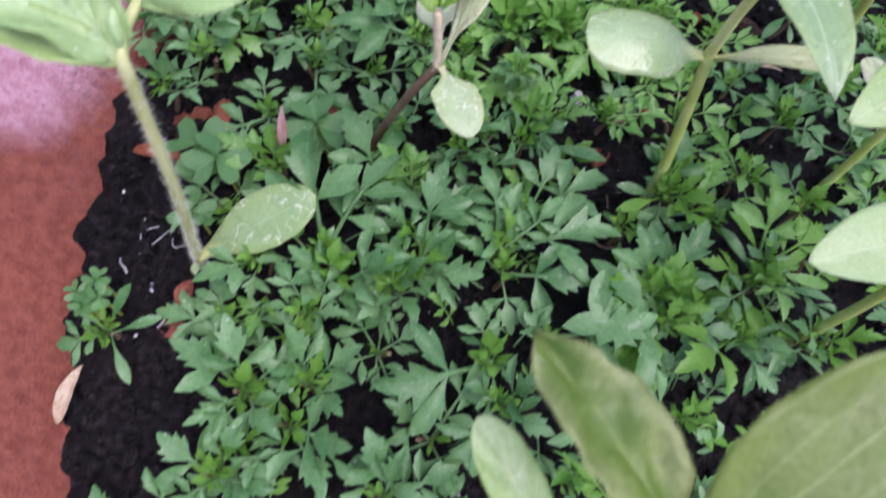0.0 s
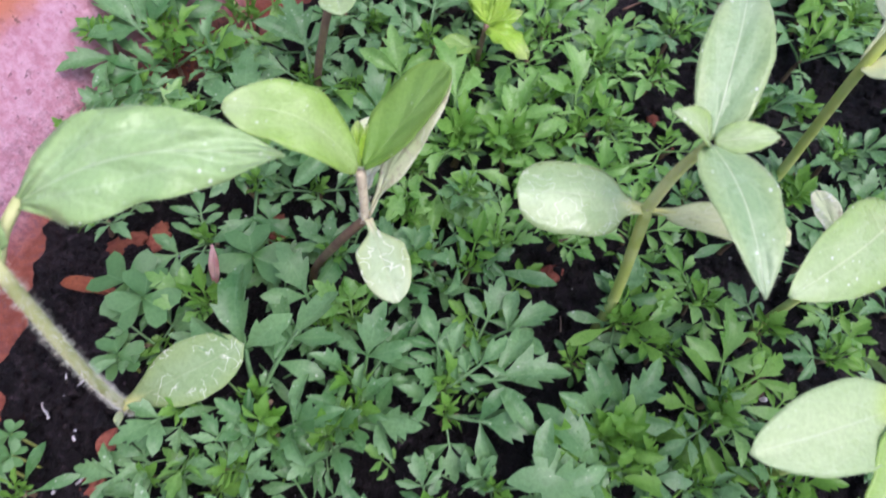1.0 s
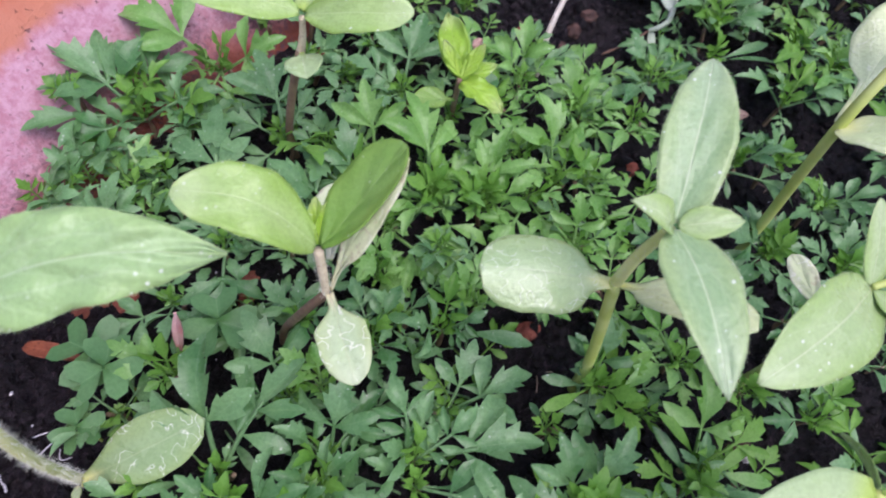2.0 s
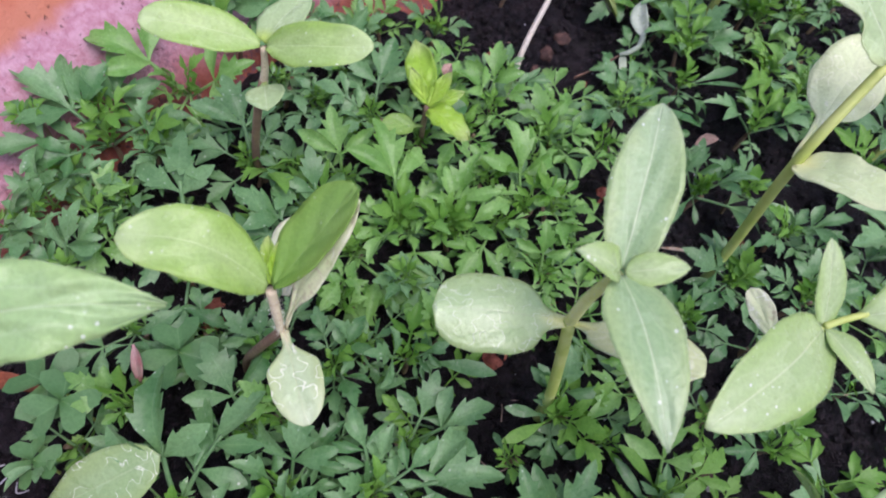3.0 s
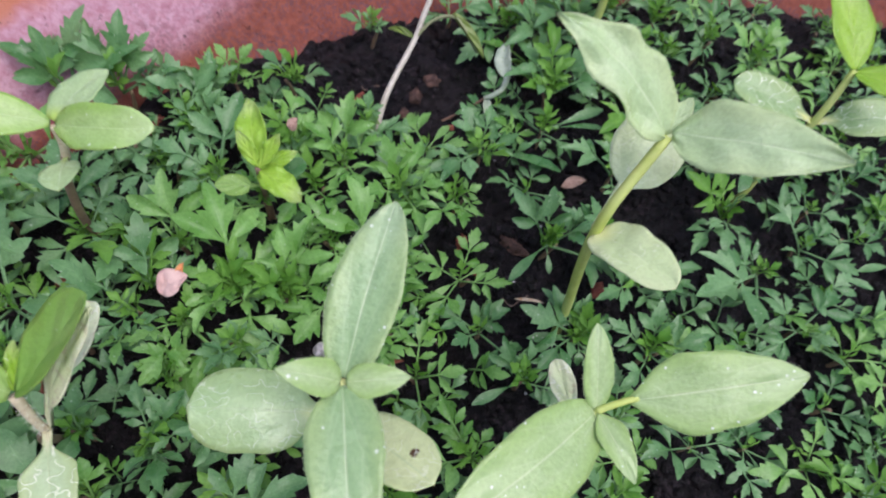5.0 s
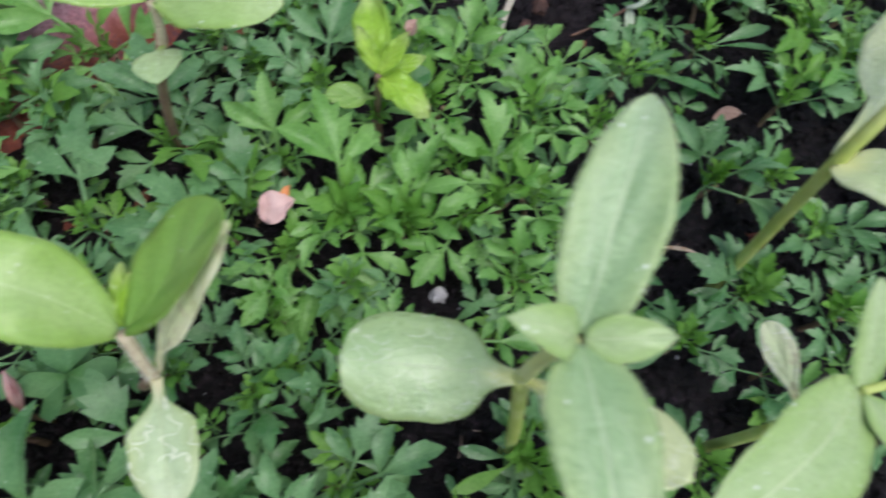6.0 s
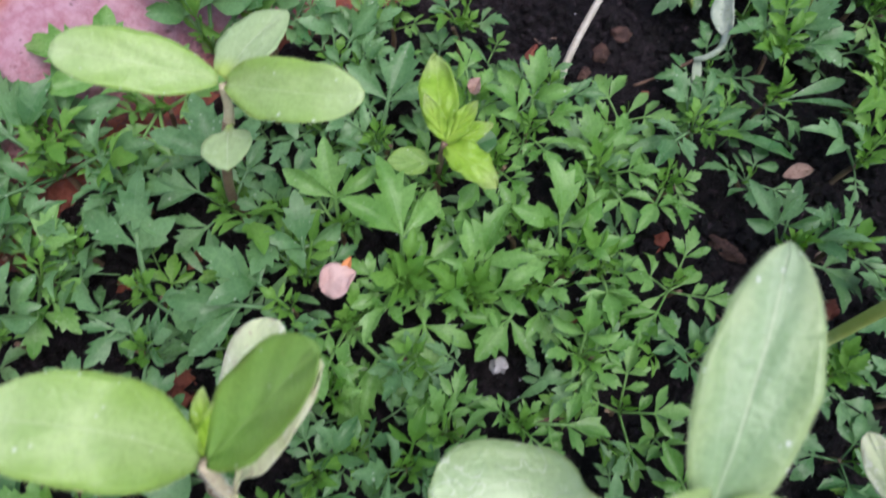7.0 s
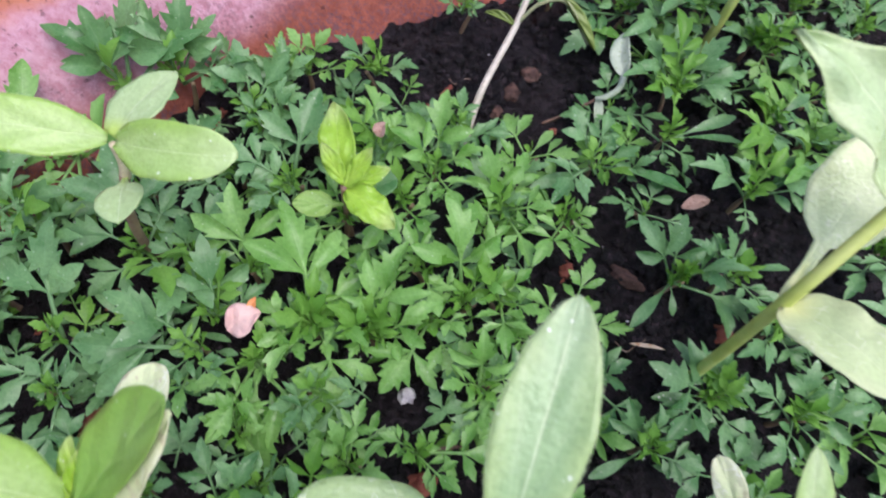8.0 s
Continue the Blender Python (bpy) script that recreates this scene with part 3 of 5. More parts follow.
def sunflower_mid():
    """The seedling with an upright folded leaf and a bleached hanging seed leaf."""
    s = Sunflower((-0.1165, 0.143, 0.0), "sunflower seedling with a bent brown stem and bleached mined seed leaf")
    s.stem([(-0.1165, 0.143, -0.004), (-0.113, 0.1425, 0.016), (-0.102, 0.1375, 0.050), (-0.0940, 0.1375, 0.066)], 0.0015, 0.0014, MAT_STEM_R, label="brownish hairy stem")
    up = [(-0.0942, 0.1374, 0.065), (-0.0945, 0.1390, 0.073), (-0.0956, 0.1426, 0.0825)]
    s.stem(up, 0.0011, 0.0014, MAT_PALE_STEM, name="upper_stem", label="pale pinkish upper stem")
    s.hairs(up, 0.0016, 200, 0.0008)
    s.leaf((-0.0962, 0.1430, 0.0838), (-0.1275, 0.1455, 0.1012), 0.0178, (0.40, -0.05, 1), profile=width_strap, bow=0.13, wave=0.11, cup=0.10, sweep=0.05, curl=0.10, material=MAT_SUN_FRESH)
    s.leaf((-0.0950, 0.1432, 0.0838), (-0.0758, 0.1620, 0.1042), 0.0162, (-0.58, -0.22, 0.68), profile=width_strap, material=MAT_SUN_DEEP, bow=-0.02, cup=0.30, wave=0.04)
    s.leaf((-0.0932, 0.1380, 0.0670), (-0.0748, 0.1598, 0.1018), 0.0088, (-0.4, -0.45, 0.8), profile=width_spoon, material=MAT_COT_WHITE, name="seed_leaf", label="withered cream seed leaf", bow=0.07, wave=0.14, ragged=0.12)
    s.leaf((-0.0945, 0.1480, 0.0660), (-0.0948, 0.1755, 0.0634), 0.0150, (-0.3, -0.3, 1), profile=width_oval, material=MAT_COT_WHITE, name="seed_leaf", label="white bleached seed leaf", bow=0.02)
    s.leaf((-0.0932, 0.1372, 0.0670), (-0.0832, 0.1124, 0.0690), 0.0138, (0.1, -0.2, 1), profile=width_spoon, material=MAT_COT_OLD, name="seed_leaf", label="bleached seed leaf with leaf-miner trails", bow=0.05, wave=0.04)
    s.leaf((-0.0958, 0.1440, 0.083), (-0.0978, 0.1555, 0.0870), 0.0048, (-0.1, -0.8, 0.6), profile=width_even, material=MAT_LIME, name="bud_leaf", cup=0.4)
    s.leaf((-0.0954, 0.1440, 0.083), (-0.0945, 0.1530, 0.0890), 0.0040, (0.3, -0.6, 0.6), profile=width_even, material=MAT_LIME, name="bud_leaf", cup=0.4)


def sunflower_tall():
    """The large pale seedling that stands free over the bed."""
    s = Sunflower((-0.0075, 0.133, 0.0), "pale sunflower seedling with two long leaves and a glossy seed leaf")
    s.stem([(-0.0065, 0.133, -0.004), (-0.0097, 0.1349, 0.031), (-0.0174, 0.1420, 0.080)], 0.0019, 0.0018)
    up = [(-0.0174, 0.1420, 0.079), (-0.0172, 0.1424, 0.096), (-0.0148, 0.1430, 0.1085)]
    s.stem(up, 0.0017, 0.0013, name="upper_stem", material=MAT_STEM_PALE)
    s.hairs(up, 0.0015, 110, 0.0010)
    s.leaf((-0.0143, 0.1440, 0.110), (-0.0054, 0.1825, 0.1215), 0.0162, (-0.25, -0.45, 1), profile=width_even, material=MAT_SUN_PALE, bow=0.06, wave=0.05, cup=0.2)
    s.leaf((-0.0145, 0.1422, 0.110), (-0.0091, 0.1045, 0.1113), 0.0162, (0.0, -0.1, 1), profile=width_heel, material=MAT_SUN_PALE, bow=0.10, wave=0.05)
    s.leaf((-0.0150, 0.1430, 0.110), (-0.0278, 0.1427, 0.1193), 0.0082, (0.5, -0.2, 1), profile=width_heel, name="bud_leaf", bow=0.10, cup=0.25)
    s.leaf((-0.0138, 0.1430, 0.110), (0.0002, 0.1440, 0.1130), 0.0076, (-0.1, -0.3, 1), profile=width_heel, name="bud_leaf", bow=0.08, cup=0.25)
    s.leaf((-0.0176, 0.1420, 0.079), (-0.0544, 0.1418, 0.0827), 0.0212, (0.1, -0.12, 1), profile=width_oval, material=MAT_COT_GLOSSY, name="seed_leaf", label="glossy seed leaf with leaf-miner trails", bow=0.07, cup=-0.26, wave=0.03)
    s.leaf((-0.0168, 0.1418, 0.079), (0.0068, 0.1238, 0.1000), 0.0160, (-0.30, 0.55, 0.75), profile=width_oval, material=MAT_COT_HOLE, name="seed_leaf", label="pale seed leaf with a small brown hole", bow=0.04)


def sunflower_right():
    s = Sunflower((0.057, 0.139, 0.0), "sunflower seedling with long light green spotted leaves")
    s.stem([(0.058, 0.139, -0.004), (0.056, 0.141, 0.04), (0.0510, 0.1442, 0.085)], 0.0018, 0.0014)
    s.leaf((0.0505, 0.1440, 0.085), (0.0090, 0.1134, 0.0935), 0.0205, (0.1, -0.2, 1), profile=width_even, bow=0.08, wave=0.06, material=MAT_SUN)
    s.stem([(0.0510, 0.1445, 0.085), (0.0555, 0.1460, 0.0875), (0.0610, 0.1475, 0.0890)], 0.0010, 0.0009, name="leaf_stalk")
    s.leaf((0.0590, 0.1468, 0.0885), (0.1015, 0.1521, 0.1016), 0.0205, (-0.2, -0.3, 1), profile=width_spear, bow=0.06, wave=0.05, material=MAT_SUN)
    s.leaf((0.0508, 0.1450, 0.085), (0.0485, 0.1640, 0.0985), 0.0082, (0, -0.5, 1), profile=width_even, name="bud_leaf", material=MAT_SUN, bow=0.05)
    s.leaf((0.0512, 0.1440, 0.085), (0.0584, 0.1264, 0.0868), 0.0082, (0, -0.1, 1), profile=width_spear, name="bud_leaf", material=MAT_SUN, bow=0.08, cup=0.25)
    s.leaf((0.0525, 0.1445, 0.062), (0.0473, 0.1650, 0.0625), 0.0078, (-0.2, -0.5, 0.9), profile=width_paddle, name="seed_leaf", material=MAT_COT_WHITE, wave=0.14, curl=0.12, label="withered pale seed leaf")


def sunflower_back():
    s = Sunflower((0.067, 0.1945, 0.0), "tall pale sunflower seedling with a thick green stem")
    s.stem([(0.0665, 0.1945, -0.004), (0.063, 0.1957, 0.028), (0.0562, 0.1995, 0.085), (0.0690, 0.2155, 0.1120)], 0.0020, 0.0016)
    s.leaf((0.0685, 0.2155, 0.112), (0.0326, 0.2337, 0.1351), 0.0188, (0.2, -0.6, 0.9), profile=width_heel, material=MAT_SUN_CREAM, bow=0.07, wave=0.20, ragged=0.10, twist=-20, sweep=0.05)
    s.leaf((0.0700, 0.2160, 0.113), (0.1030, 0.1950, 0.1330), 0.0195, (-0.3, -0.4, 1), profile=width_heel, material=MAT_SUN_CREAM, bow=0.06, wave=0.12, ragged=0.10)
    s.leaf((0.0690, 0.2165, 0.112), (0.0745, 0.2240, 0.1190), 0.0060, (0, -0.6, 1), material=MAT_SUN_CREAM, name="bud_leaf")
    s.leaf((0.0560, 0.1998, 0.085), (0.0812, 0.2380, 0.1010), 0.0225, (-0.25, -0.45, 0.85), profile=width_stalked, material=MAT_COT_CREAM, name="seed_leaf", bow=-0.05, cup=0.05, wave=0.10)
    s.leaf((0.0565, 0.1990, 0.084), (0.0712, 0.1752, 0.0984), 0.0165, (0.15, -0.45, 1), profile=width_blunt, material=MAT_COT_CREAM, name="seed_leaf", bow=0.09, wave=0.07)


def sunflower_left():
    s = Sunflower((-0.169, 0.0905, 0.0), "hairy sunflower seedling with a long wavy leaf beside the pot wall")
    pts = [(-0.1690, 0.0905, -0.004), (-0.1680, 0.0905, 0.014), (-0.1611, 0.0915, 0.060), (-0.1615, 0.1005, 0.103)]
    s.stem(pts, 0.0015, 0.0015, MAT_STEM_HAIRY, label="pale green hairy stem")
    s.hairs(pts, 0.0015, 2000, 0.0016)
    s.stem([(-0.1615, 0.1005, 0.102), (-0.1612, 0.1070, 0.1045), (-0.1600, 0.1140, 0.1055)], 0.0013, 0.0012, MAT_STEM_HAIRY, name="leaf_stalk")
    s.leaf((-0.1602, 0.1130, 0.1055), (-0.1081, 0.1249, 0.1140), 0.0208, (0.0, -0.42, 1), profile=width_spear, bow=0.10, wave=0.20, cup=0.2, sweep=-0.075, ragged=0.12, material=MAT_SUN_BLUE)
    s.leaf((-0.1618, 0.1015, 0.103), (-0.2010, 0.1230, 0.1240), 0.0225, (0.3, -0.4, 1), profile=width_even, bow=0.09, wave=0.26, ragged=0.22, material=MAT_SUN_BLUE)
    s.leaf((-0.1620, 0.1000, 0.103), (-0.1905, 0.0985, 0.1120), 0.0105, (0.3, -0.2, 1), profile=width_even, bow=0.08, wave=0.20, ragged=0.15, material=MAT_SUN, name="bud_leaf")
    s.leaf((-0.1612, 0.1015, 0.103), (-0.1655, 0.1120, 0.1140), 0.0050, (0.2, -0.6, 0.8), profile=width_even, cup=0.4, wave=0.1, material=MAT_SUN, name="bud_leaf")
    s.leaf((-0.1678, 0.0895, 0.012), (-0.1284, 0.1070, 0.0340), 0.0190, (0.0, -0.35, 1), profile=width_paddle, material=MAT_COT, name="seed_leaf", label="seed leaf with leaf-miner trails", bow=0.07)
    s.leaf((-0.1690, 0.0885, 0.010), (-0.1675, 0.0835, 0.0120), 0.0030, (0, 0, 1), material=MAT_COT_OLD, name="seed_leaf")


def sunflower_corner():
    s = Sunflower((0.048, 0.083, 0.0), "sunflower seedling with broad smooth light green seed leaves")
    s.stem([(0.048, 0.083, -0.004), (0.046, 0.086, 0.05), (0.0415, 0.0925, 0.081)], 0.0018, 0.0016)
    s.leaf((0.0410, 0.0925, 0.081), (-0.0008, 0.0785, 0.0835), 0.0205, (0.1, -0.1, 1), profile=width_even, bow=0.06, material=MAT_COT_SMOOTH, name="seed_leaf")
    s.leaf((0.0425, 0.0920, 0.081), (0.0840, 0.1010, 0.0950), 0.0215, (-0.1, -0.1, 1), profile=width_oval, bow=0.06, material=MAT_COT_SMOOTH, name="seed_leaf")
    s.leaf((0.0420, 0.0915, 0.082), (0.0225, 0.0560, 0.0760), 0.0125, (0.0, -0.1, 1), profile=width_spear, bow=0.10, wave=0.05, material=MAT_SUN_FRESH)
    s.leaf((0.0430, 0.0940, 0.080), (0.0500, 0.1105, 0.0620), 0.0042, (0.2, -0.5, 0.8), profile=width_even, bow=0.05, cup=0.3, material=MAT_SUN, name="bud_leaf")


def sunflower_near():
    s = Sunflower((-0.040, -0.004, 0.0), "sunflower seedling with mottled pale green leaves")
    s.stem([(-0.040, -0.004, -0.004), (-0.042, 0.000, 0.06), (-0.0511, 0.0149, 0.115)], 0.0018, 0.0016)
    s.leaf((-0.053, 0.0166, 0.115), (-0.0762, 0.0445, 0.12), 0.0165, (0.3, -0.2, 1), material=MAT_MOTTLED, bow=0.06, wave=0.22, cup=0.35, ragged=0.14)
    s.leaf((-0.0492, 0.0132, 0.115), (-0.0161, 0.0452, 0.135), 0.0240, (-0.2, -0.3, 1), material=MAT_DULL, bow=0.06, wave=0.05)
    s.leaf((-0.0685, 0.0145, 0.095), (-0.0815, 0.0336, 0.1), 0.0105, (0.1, -0.1, 1), profile=width_blunt, material=MAT_SUN, name="seed_leaf", bow=0.06)


for build in (sunflower_far, sunflower_mid, sunflower_tall, sunflower_right, sunflower_back, sunflower_left, sunflower_corner, sunflower_near):
    build()


# ---------------------------------------------------------------- marigold seedlings
# half widths of a leaflet along it; positive third values push a tooth towards the tip
LEAFLET_U = (0.0, 0.09, 0.22, 0.36, 0.49, 0.54, 0.66, 0.71, 0.84, 0.94, 1.0)
LEAFLET_SIDES = {
    "plain": (0.12, 0.15, 0.34, 0.64, 0.88, 0.94, 0.97, 0.93, 0.72, 0.42, 0.07),
    "low_tooth": (0.12, 0.15, 0.38, 0.74, 1.10, 0.74, 0.80, 0.78, 0.58, 0.30, 0.05),
    "high_tooth": (0.12, 0.15, 0.34, 0.66, 0.92, 0.97, 1.08, 0.64, 0.54, 0.27, 0.05),
    "two_teeth": (0.12, 0.16, 0.40, 0.80, 1.14, 0.74, 0.94, 0.50, 0.44, 0.23, 0.04),
    "lobed": (0.12, 0.15, 0.36, 0.78, 1.22, 0.56, 0.82, 0.44, 0.40, 0.21, 0.04),
}


def leaflet(bm, uvs, base, tip, width, sides, up, bow=0.08, fold=0.25, hang=0.0):
    """A leaflet, wedge-shaped at its foot and toothed towards its end. sides: the outlines of its two borders; bow: arch along it;
    fold: how far the halves bend up; hang: how far the end bends down."""
    base, tip = Vector(base), Vector(tip)
    axis = tip - base
    length = axis.length
    axis.normalize()
    up = (Vector(up) - axis * Vector(up).dot(axis)).normalized()
    side = axis.cross(up)
    rows = []
    for i, u in enumerate(LEAFLET_U):
        m = base + axis * length * u + up * length * (bow * math.sin(math.pi * u) - hang * u ** 3)
        row = []
        for v in (-1.0, -0.5, 0.0, 0.5, 1.0):
            outline = LEAFLET_SIDES[sides[0] if v < 0 else sides[1]]
            w = outline[i] * width / 2
            tooth = 0.085 * length if v and abs(v) == 1 and 3 < i < 8 and outline[i] > outline[i + 1] + 0.1 else 0.0
            row.append(bm.verts.new(m + side * (w * v) + up * (fold * w * abs(v) ** 1.4) + axis * tooth))
        rows.append(row)
    for i in range(len(rows) - 1):
        for j in range(4):
            f = bm.faces.new((rows[i][j], rows[i][j + 1], rows[i + 1][j + 1], rows[i + 1][j]))
            for lp, (a, b) in zip(f.loops, ((i, j), (i, j + 1), (i + 1, j + 1), (i + 1, j))):
                lp[uvs].uv = (LEAFLET_U[a], b / 2 - 1)


def marigold_leaf_mesh(kind, material, seed):
    """A feathered leaf of length 1 along +y, upper side +z: its stalk and its leaflets, and all of them in one mesh."""
    rnd = random.Random(seed)
    pieces = []

    def piece():
        bm = bmesh.new()
        pieces.append(bm)
        return bm, bm.loops.layers.uv.new("blade")
    bm, uvs = piece()
    arch = rnd.uniform(0.04, 0.18)

    def on(y):
        return Vector((0, y, arch * math.sin(math.pi * min(1.0, y * 0.9))))
    # places of the pairs, end of the stalk, width and length of the end leaflet, length and width of the side ones
    if kind == "three":
        pairs, stalk, tw, tl, sl, sw = [0.43], 0.46, 0.27, 0.56, 0.47, 0.20
    elif kind == "five":
        pairs, stalk, tw, tl, sl, sw = [0.32, 0.52], 0.53, 0.215, 0.47, 0.36, 0.145
    elif kind == "seven":
        pairs, stalk, tw, tl, sl, sw = [0.26, 0.43, 0.60], 0.62, 0.185, 0.39, 0.30, 0.115
    else:  # an oblong seed leaf
        pairs, stalk, tw, tl, sl, sw = [], 0.26, 0.175, 0.74, 0, 0
    ys = [k * stalk / 5 for k in range(6)] + ([stalk + 0.08] if pairs else [])
    tube(bm, [on(y) - Vector((0, 0, 0.006)) for y in ys], [lerp(0.021, 0.012, y) for y in ys], 5)
    for f in bm.faces:
        for lp in f.loops:
            lp[uvs].uv = (0.5, 0.0)
    if not pairs:
        bm, uvs = piece()
        leaflet(bm, uvs, on(stalk - 0.02), (rnd.uniform(-0.04, 0.04), 1.0, on(1.0).z), tw, ("plain", "plain"), (0, 0, 1), 0.05, 0.12, rnd.uniform(0.0, 0.12))
    else:
        end = Vector((rnd.uniform(-0.06, 0.06), stalk + tl, on(stalk + tl).z))
        bm, uvs = piece()
        tops = ("lobed", "two_teeth", "low_tooth") if kind == "three" else ("two_teeth", "low_tooth", "high_tooth")
        leaflet(bm, uvs, on(stalk - 0.02), end, tw * rnd.uniform(0.9, 1.15), (rnd.choice(tops), rnd.choice(tops)), (rnd.uniform(-0.2, 0.2), 0, 1), rnd.uniform(-0.02, 0.14), rnd.uniform(0.05, 0.65), rnd.uniform(0.0, 0.22))
        for k, y in enumerate(pairs):
            q = sl * (0.80 + 0.20 * (k + 1) / len(pairs))
            for sgn in (1, -1):
                a = radians(rnd.uniform(48, 70))
                b = on(y + rnd.uniform(-0.03, 0.02))
                bm, uvs = piece()
                # the border towards the leaf's end carries more teeth
                pair = (rnd.choice(("plain", "high_tooth", "low_tooth")), rnd.choice(("two_teeth", "two_teeth", "low_tooth", "high_tooth", "plain")))
                leaflet(bm, uvs, b, b + Vector((sgn * q * math.sin(a), q * math.cos(a), rnd.uniform(-0.08, 0.12))) * rnd.uniform(0.86, 1.1), sw * rnd.uniform(0.85, 1.15), pair if sgn > 0 else pair[::-1], (rnd.uniform(-0.3, 0.1) * sgn, rnd.uniform(-0.2, 0.2), 1), rnd.uniform(-0.02, 0.16), rnd.uniform(0.05, 0.70), rnd.uniform(0.0, 0.26))
    whole = bmesh.new()
    whole.loops.layers.uv.new("blade")
    split = []
    for k, q in enumerate(pieces):
        me = mesh_of("leaf_stalk" if k == 0 else "leaflet", q, material)
        whole.from_mesh(me)
        split.append(me)
    return mesh_of("leaf", whole, material), split


LEAVES = {}
for kind in ("three", "five", "seven", "seed"):
    for tone, mat in (("old", MAT_MARI), ("lush", MAT_MARI_LUSH), ("new", MAT_MARI_NEW)):
        LEAVES[kind, tone] = [marigold_leaf_mesh(kind, mat, 11 * i + len(kind) * 5) for i in range(7)]
LUMP = random.Random(77)


def stem_mesh(lean):
    bm = bmesh.new()
    tube(bm, glide([(0, 0, -0.15), (0.02 + lean, 0.03, 0.5), (lean * 2, 0, 1.0)], 4), [0.055] * 5 + [0.045] * 4, 6)
    return mesh_of("stem", bm, MAT_STEM_R)


STEMS = [stem_mesh(k) for k in (-0.1, 0.0, 0.1)]
MARI_LABEL = "green marigold seedling with toothed feathered leaves in dark soil"


SORT = {"t": "three", "f": "five", "s": "seven", "c": "seed"}


def marigold(x, y, crown, leaves, fine=True, label=MARI_LABEL):
    """One seedling with its crown that many mm above the soil line. leaves: "sort compass length rise; ..." in degrees and mm,
    sort t, f, s (three, five or seven leaflets) or c (seed leaf), with n for a young yellowish one. fine: leaflets of their own."""
    z, told = soil_height(x, y), fine
    root = thing("marigold_seedling", (x, y, z), label, "seedling", "marigold seedlings")
    height = max(0.006, crown / 1000 - z)
    st = new("stem", LUMP.choice(STEMS))
    st.parent = root
    st.scale = (0.02, 0.02, height)
    # the middle of the bed is lusher than its borders
    lush = LUMP.random() < (0.9 if math.hypot(x + 0.03, (y - 0.21) * 1.1) < 0.065 else 0.25 if x > 0.03 and y > 0.16 else 0.0 if y < 0.1 else 0.14)
    items = [(item, fine) for item in leaves.split(";")]
    if fine and crown > 6:
        # the youngest leaves stand upright in the crown
        turn = LUMP.uniform(0, 360)
        items += [("fn %d %d %d" % (turn + 130 * k + LUMP.uniform(-25, 25), LUMP.uniform(8, 12), LUMP.uniform(48, 72)), False) for k in range(3)]
    for k, (item, fine) in enumerate(items):
        sort, az, mm, rise = item.split()
        whole, split = LUMP.choice(LEAVES[SORT[sort[0]], "new" if sort.endswith("n") or k % 2 and x > -0.025 and y < 0.135 else "lush" if lush else "old"])
        lf = new("leaf", split[0] if fine else whole)
        lf.parent = root
        for me in split[1:] if fine else ():
            new("leaflet", me).parent = lf
        size = float(mm) / 1000 * ((1.13 if sort[0] in "ts" else 1.23) if told else (1.24 if sort[0] in "ts" else 1.34) * (0.88 if x > 0.02 else 1.0))
        wide = min(1.3, max(1.08 if told and x < 0.02 else 0.98, 0.022 / size)) * LUMP.uniform(0.92, 1.12)
        lf.matrix_basis = Matrix.Translation((0, 0, height * LUMP.uniform(0.86, 1.0))) @ Matrix.Rotation(radians(-float(az)), 4, "Z") @ Matrix.Rotation(radians(float(rise)), 4, "X") @ Matrix.Rotation(radians(LUMP.uniform(-24, 24)), 4, "Y") @ Matrix.Diagonal((size * wide, size, size, 1))
    return root


def grown(rnd, vigour):
    """The leaves of a seedling, pair by pair from the lowest."""
    out = []
    turn = rnd.uniform(0, 180)
    if rnd.random() < 0.4:
        for q in (0, 180):
            out.append("c %d %d %d" % (turn + 45 + q, rnd.uniform(13, 18) * vigour, rnd.uniform(0, 15)))
    for k in range(2):
        for q in (0, 180):
            out.append("%s %d %d %d" % (rnd.choice("ttf"), turn + 90 * k + q + rnd.uniform(-20, 20), (25 - 5 * k) * vigour * rnd.uniform(0.85, 1.15), 8 + 18 * k + rnd.uniform(-8, 14)))
    out.append("fn %d %d %d" % (rnd.uniform(0, 360), rnd.uniform(10, 13) * vigour, rnd.uniform(55, 75)))
    return "; ".join(out)


# the seedlings that can be told apart
marigold(-0.183, 0.227, 15, "t -71 38 35; t -44 33 35; f -117 35 18; f -141 27 19; t -148 22 -8; t 0 35 23; fn 32 22 44; f 72 29 22; fn -48 17 61")
marigold(-0.159, 0.256, 15, "t -75 40 31; f -129 15 27; t 151 27 -6; t 74 29 29; f -179 22 14; fn 52 18 58; t -118 19 56")
marigold(-0.147, 0.284, 15, "t -66 33 50; t -42 31 61; t 12 38 52; t 64 37 42; fn 68 26 79")
marigold(-0.144, 0.189, 15, "t -8 35 33; f -156 22 14; f 117 22 22")
marigold(-0.126, 0.222, 15, "t -23 34 34; t -83 24 23; t -143 20 -3; f 17 21 18; fn 135 27 34")
marigold(-0.182, 0.170, 15, "t 16 25 49; f -123 14 49; f -58 24 17; f 24 20 32; f -70 13 47")
marigold(-0.195, 0.196, 15, "t -17 20 48; f -91 11 27; f 48 14 19; t -83 17 50")
marigold(-0.178, 0.190, 15, "t 6 22 27; f 100 19 28; f -27 16 25; t 132 19 -3; t 164 21 -3")
marigold(-0.209, 0.185, 15, "t 45 18 46; f 95 19 34; f 153 25 18")
marigold(-0.100, 0.190, 15, "t -67 30 34; t -97 32 24; f -150 15 18; f 139 16 19")
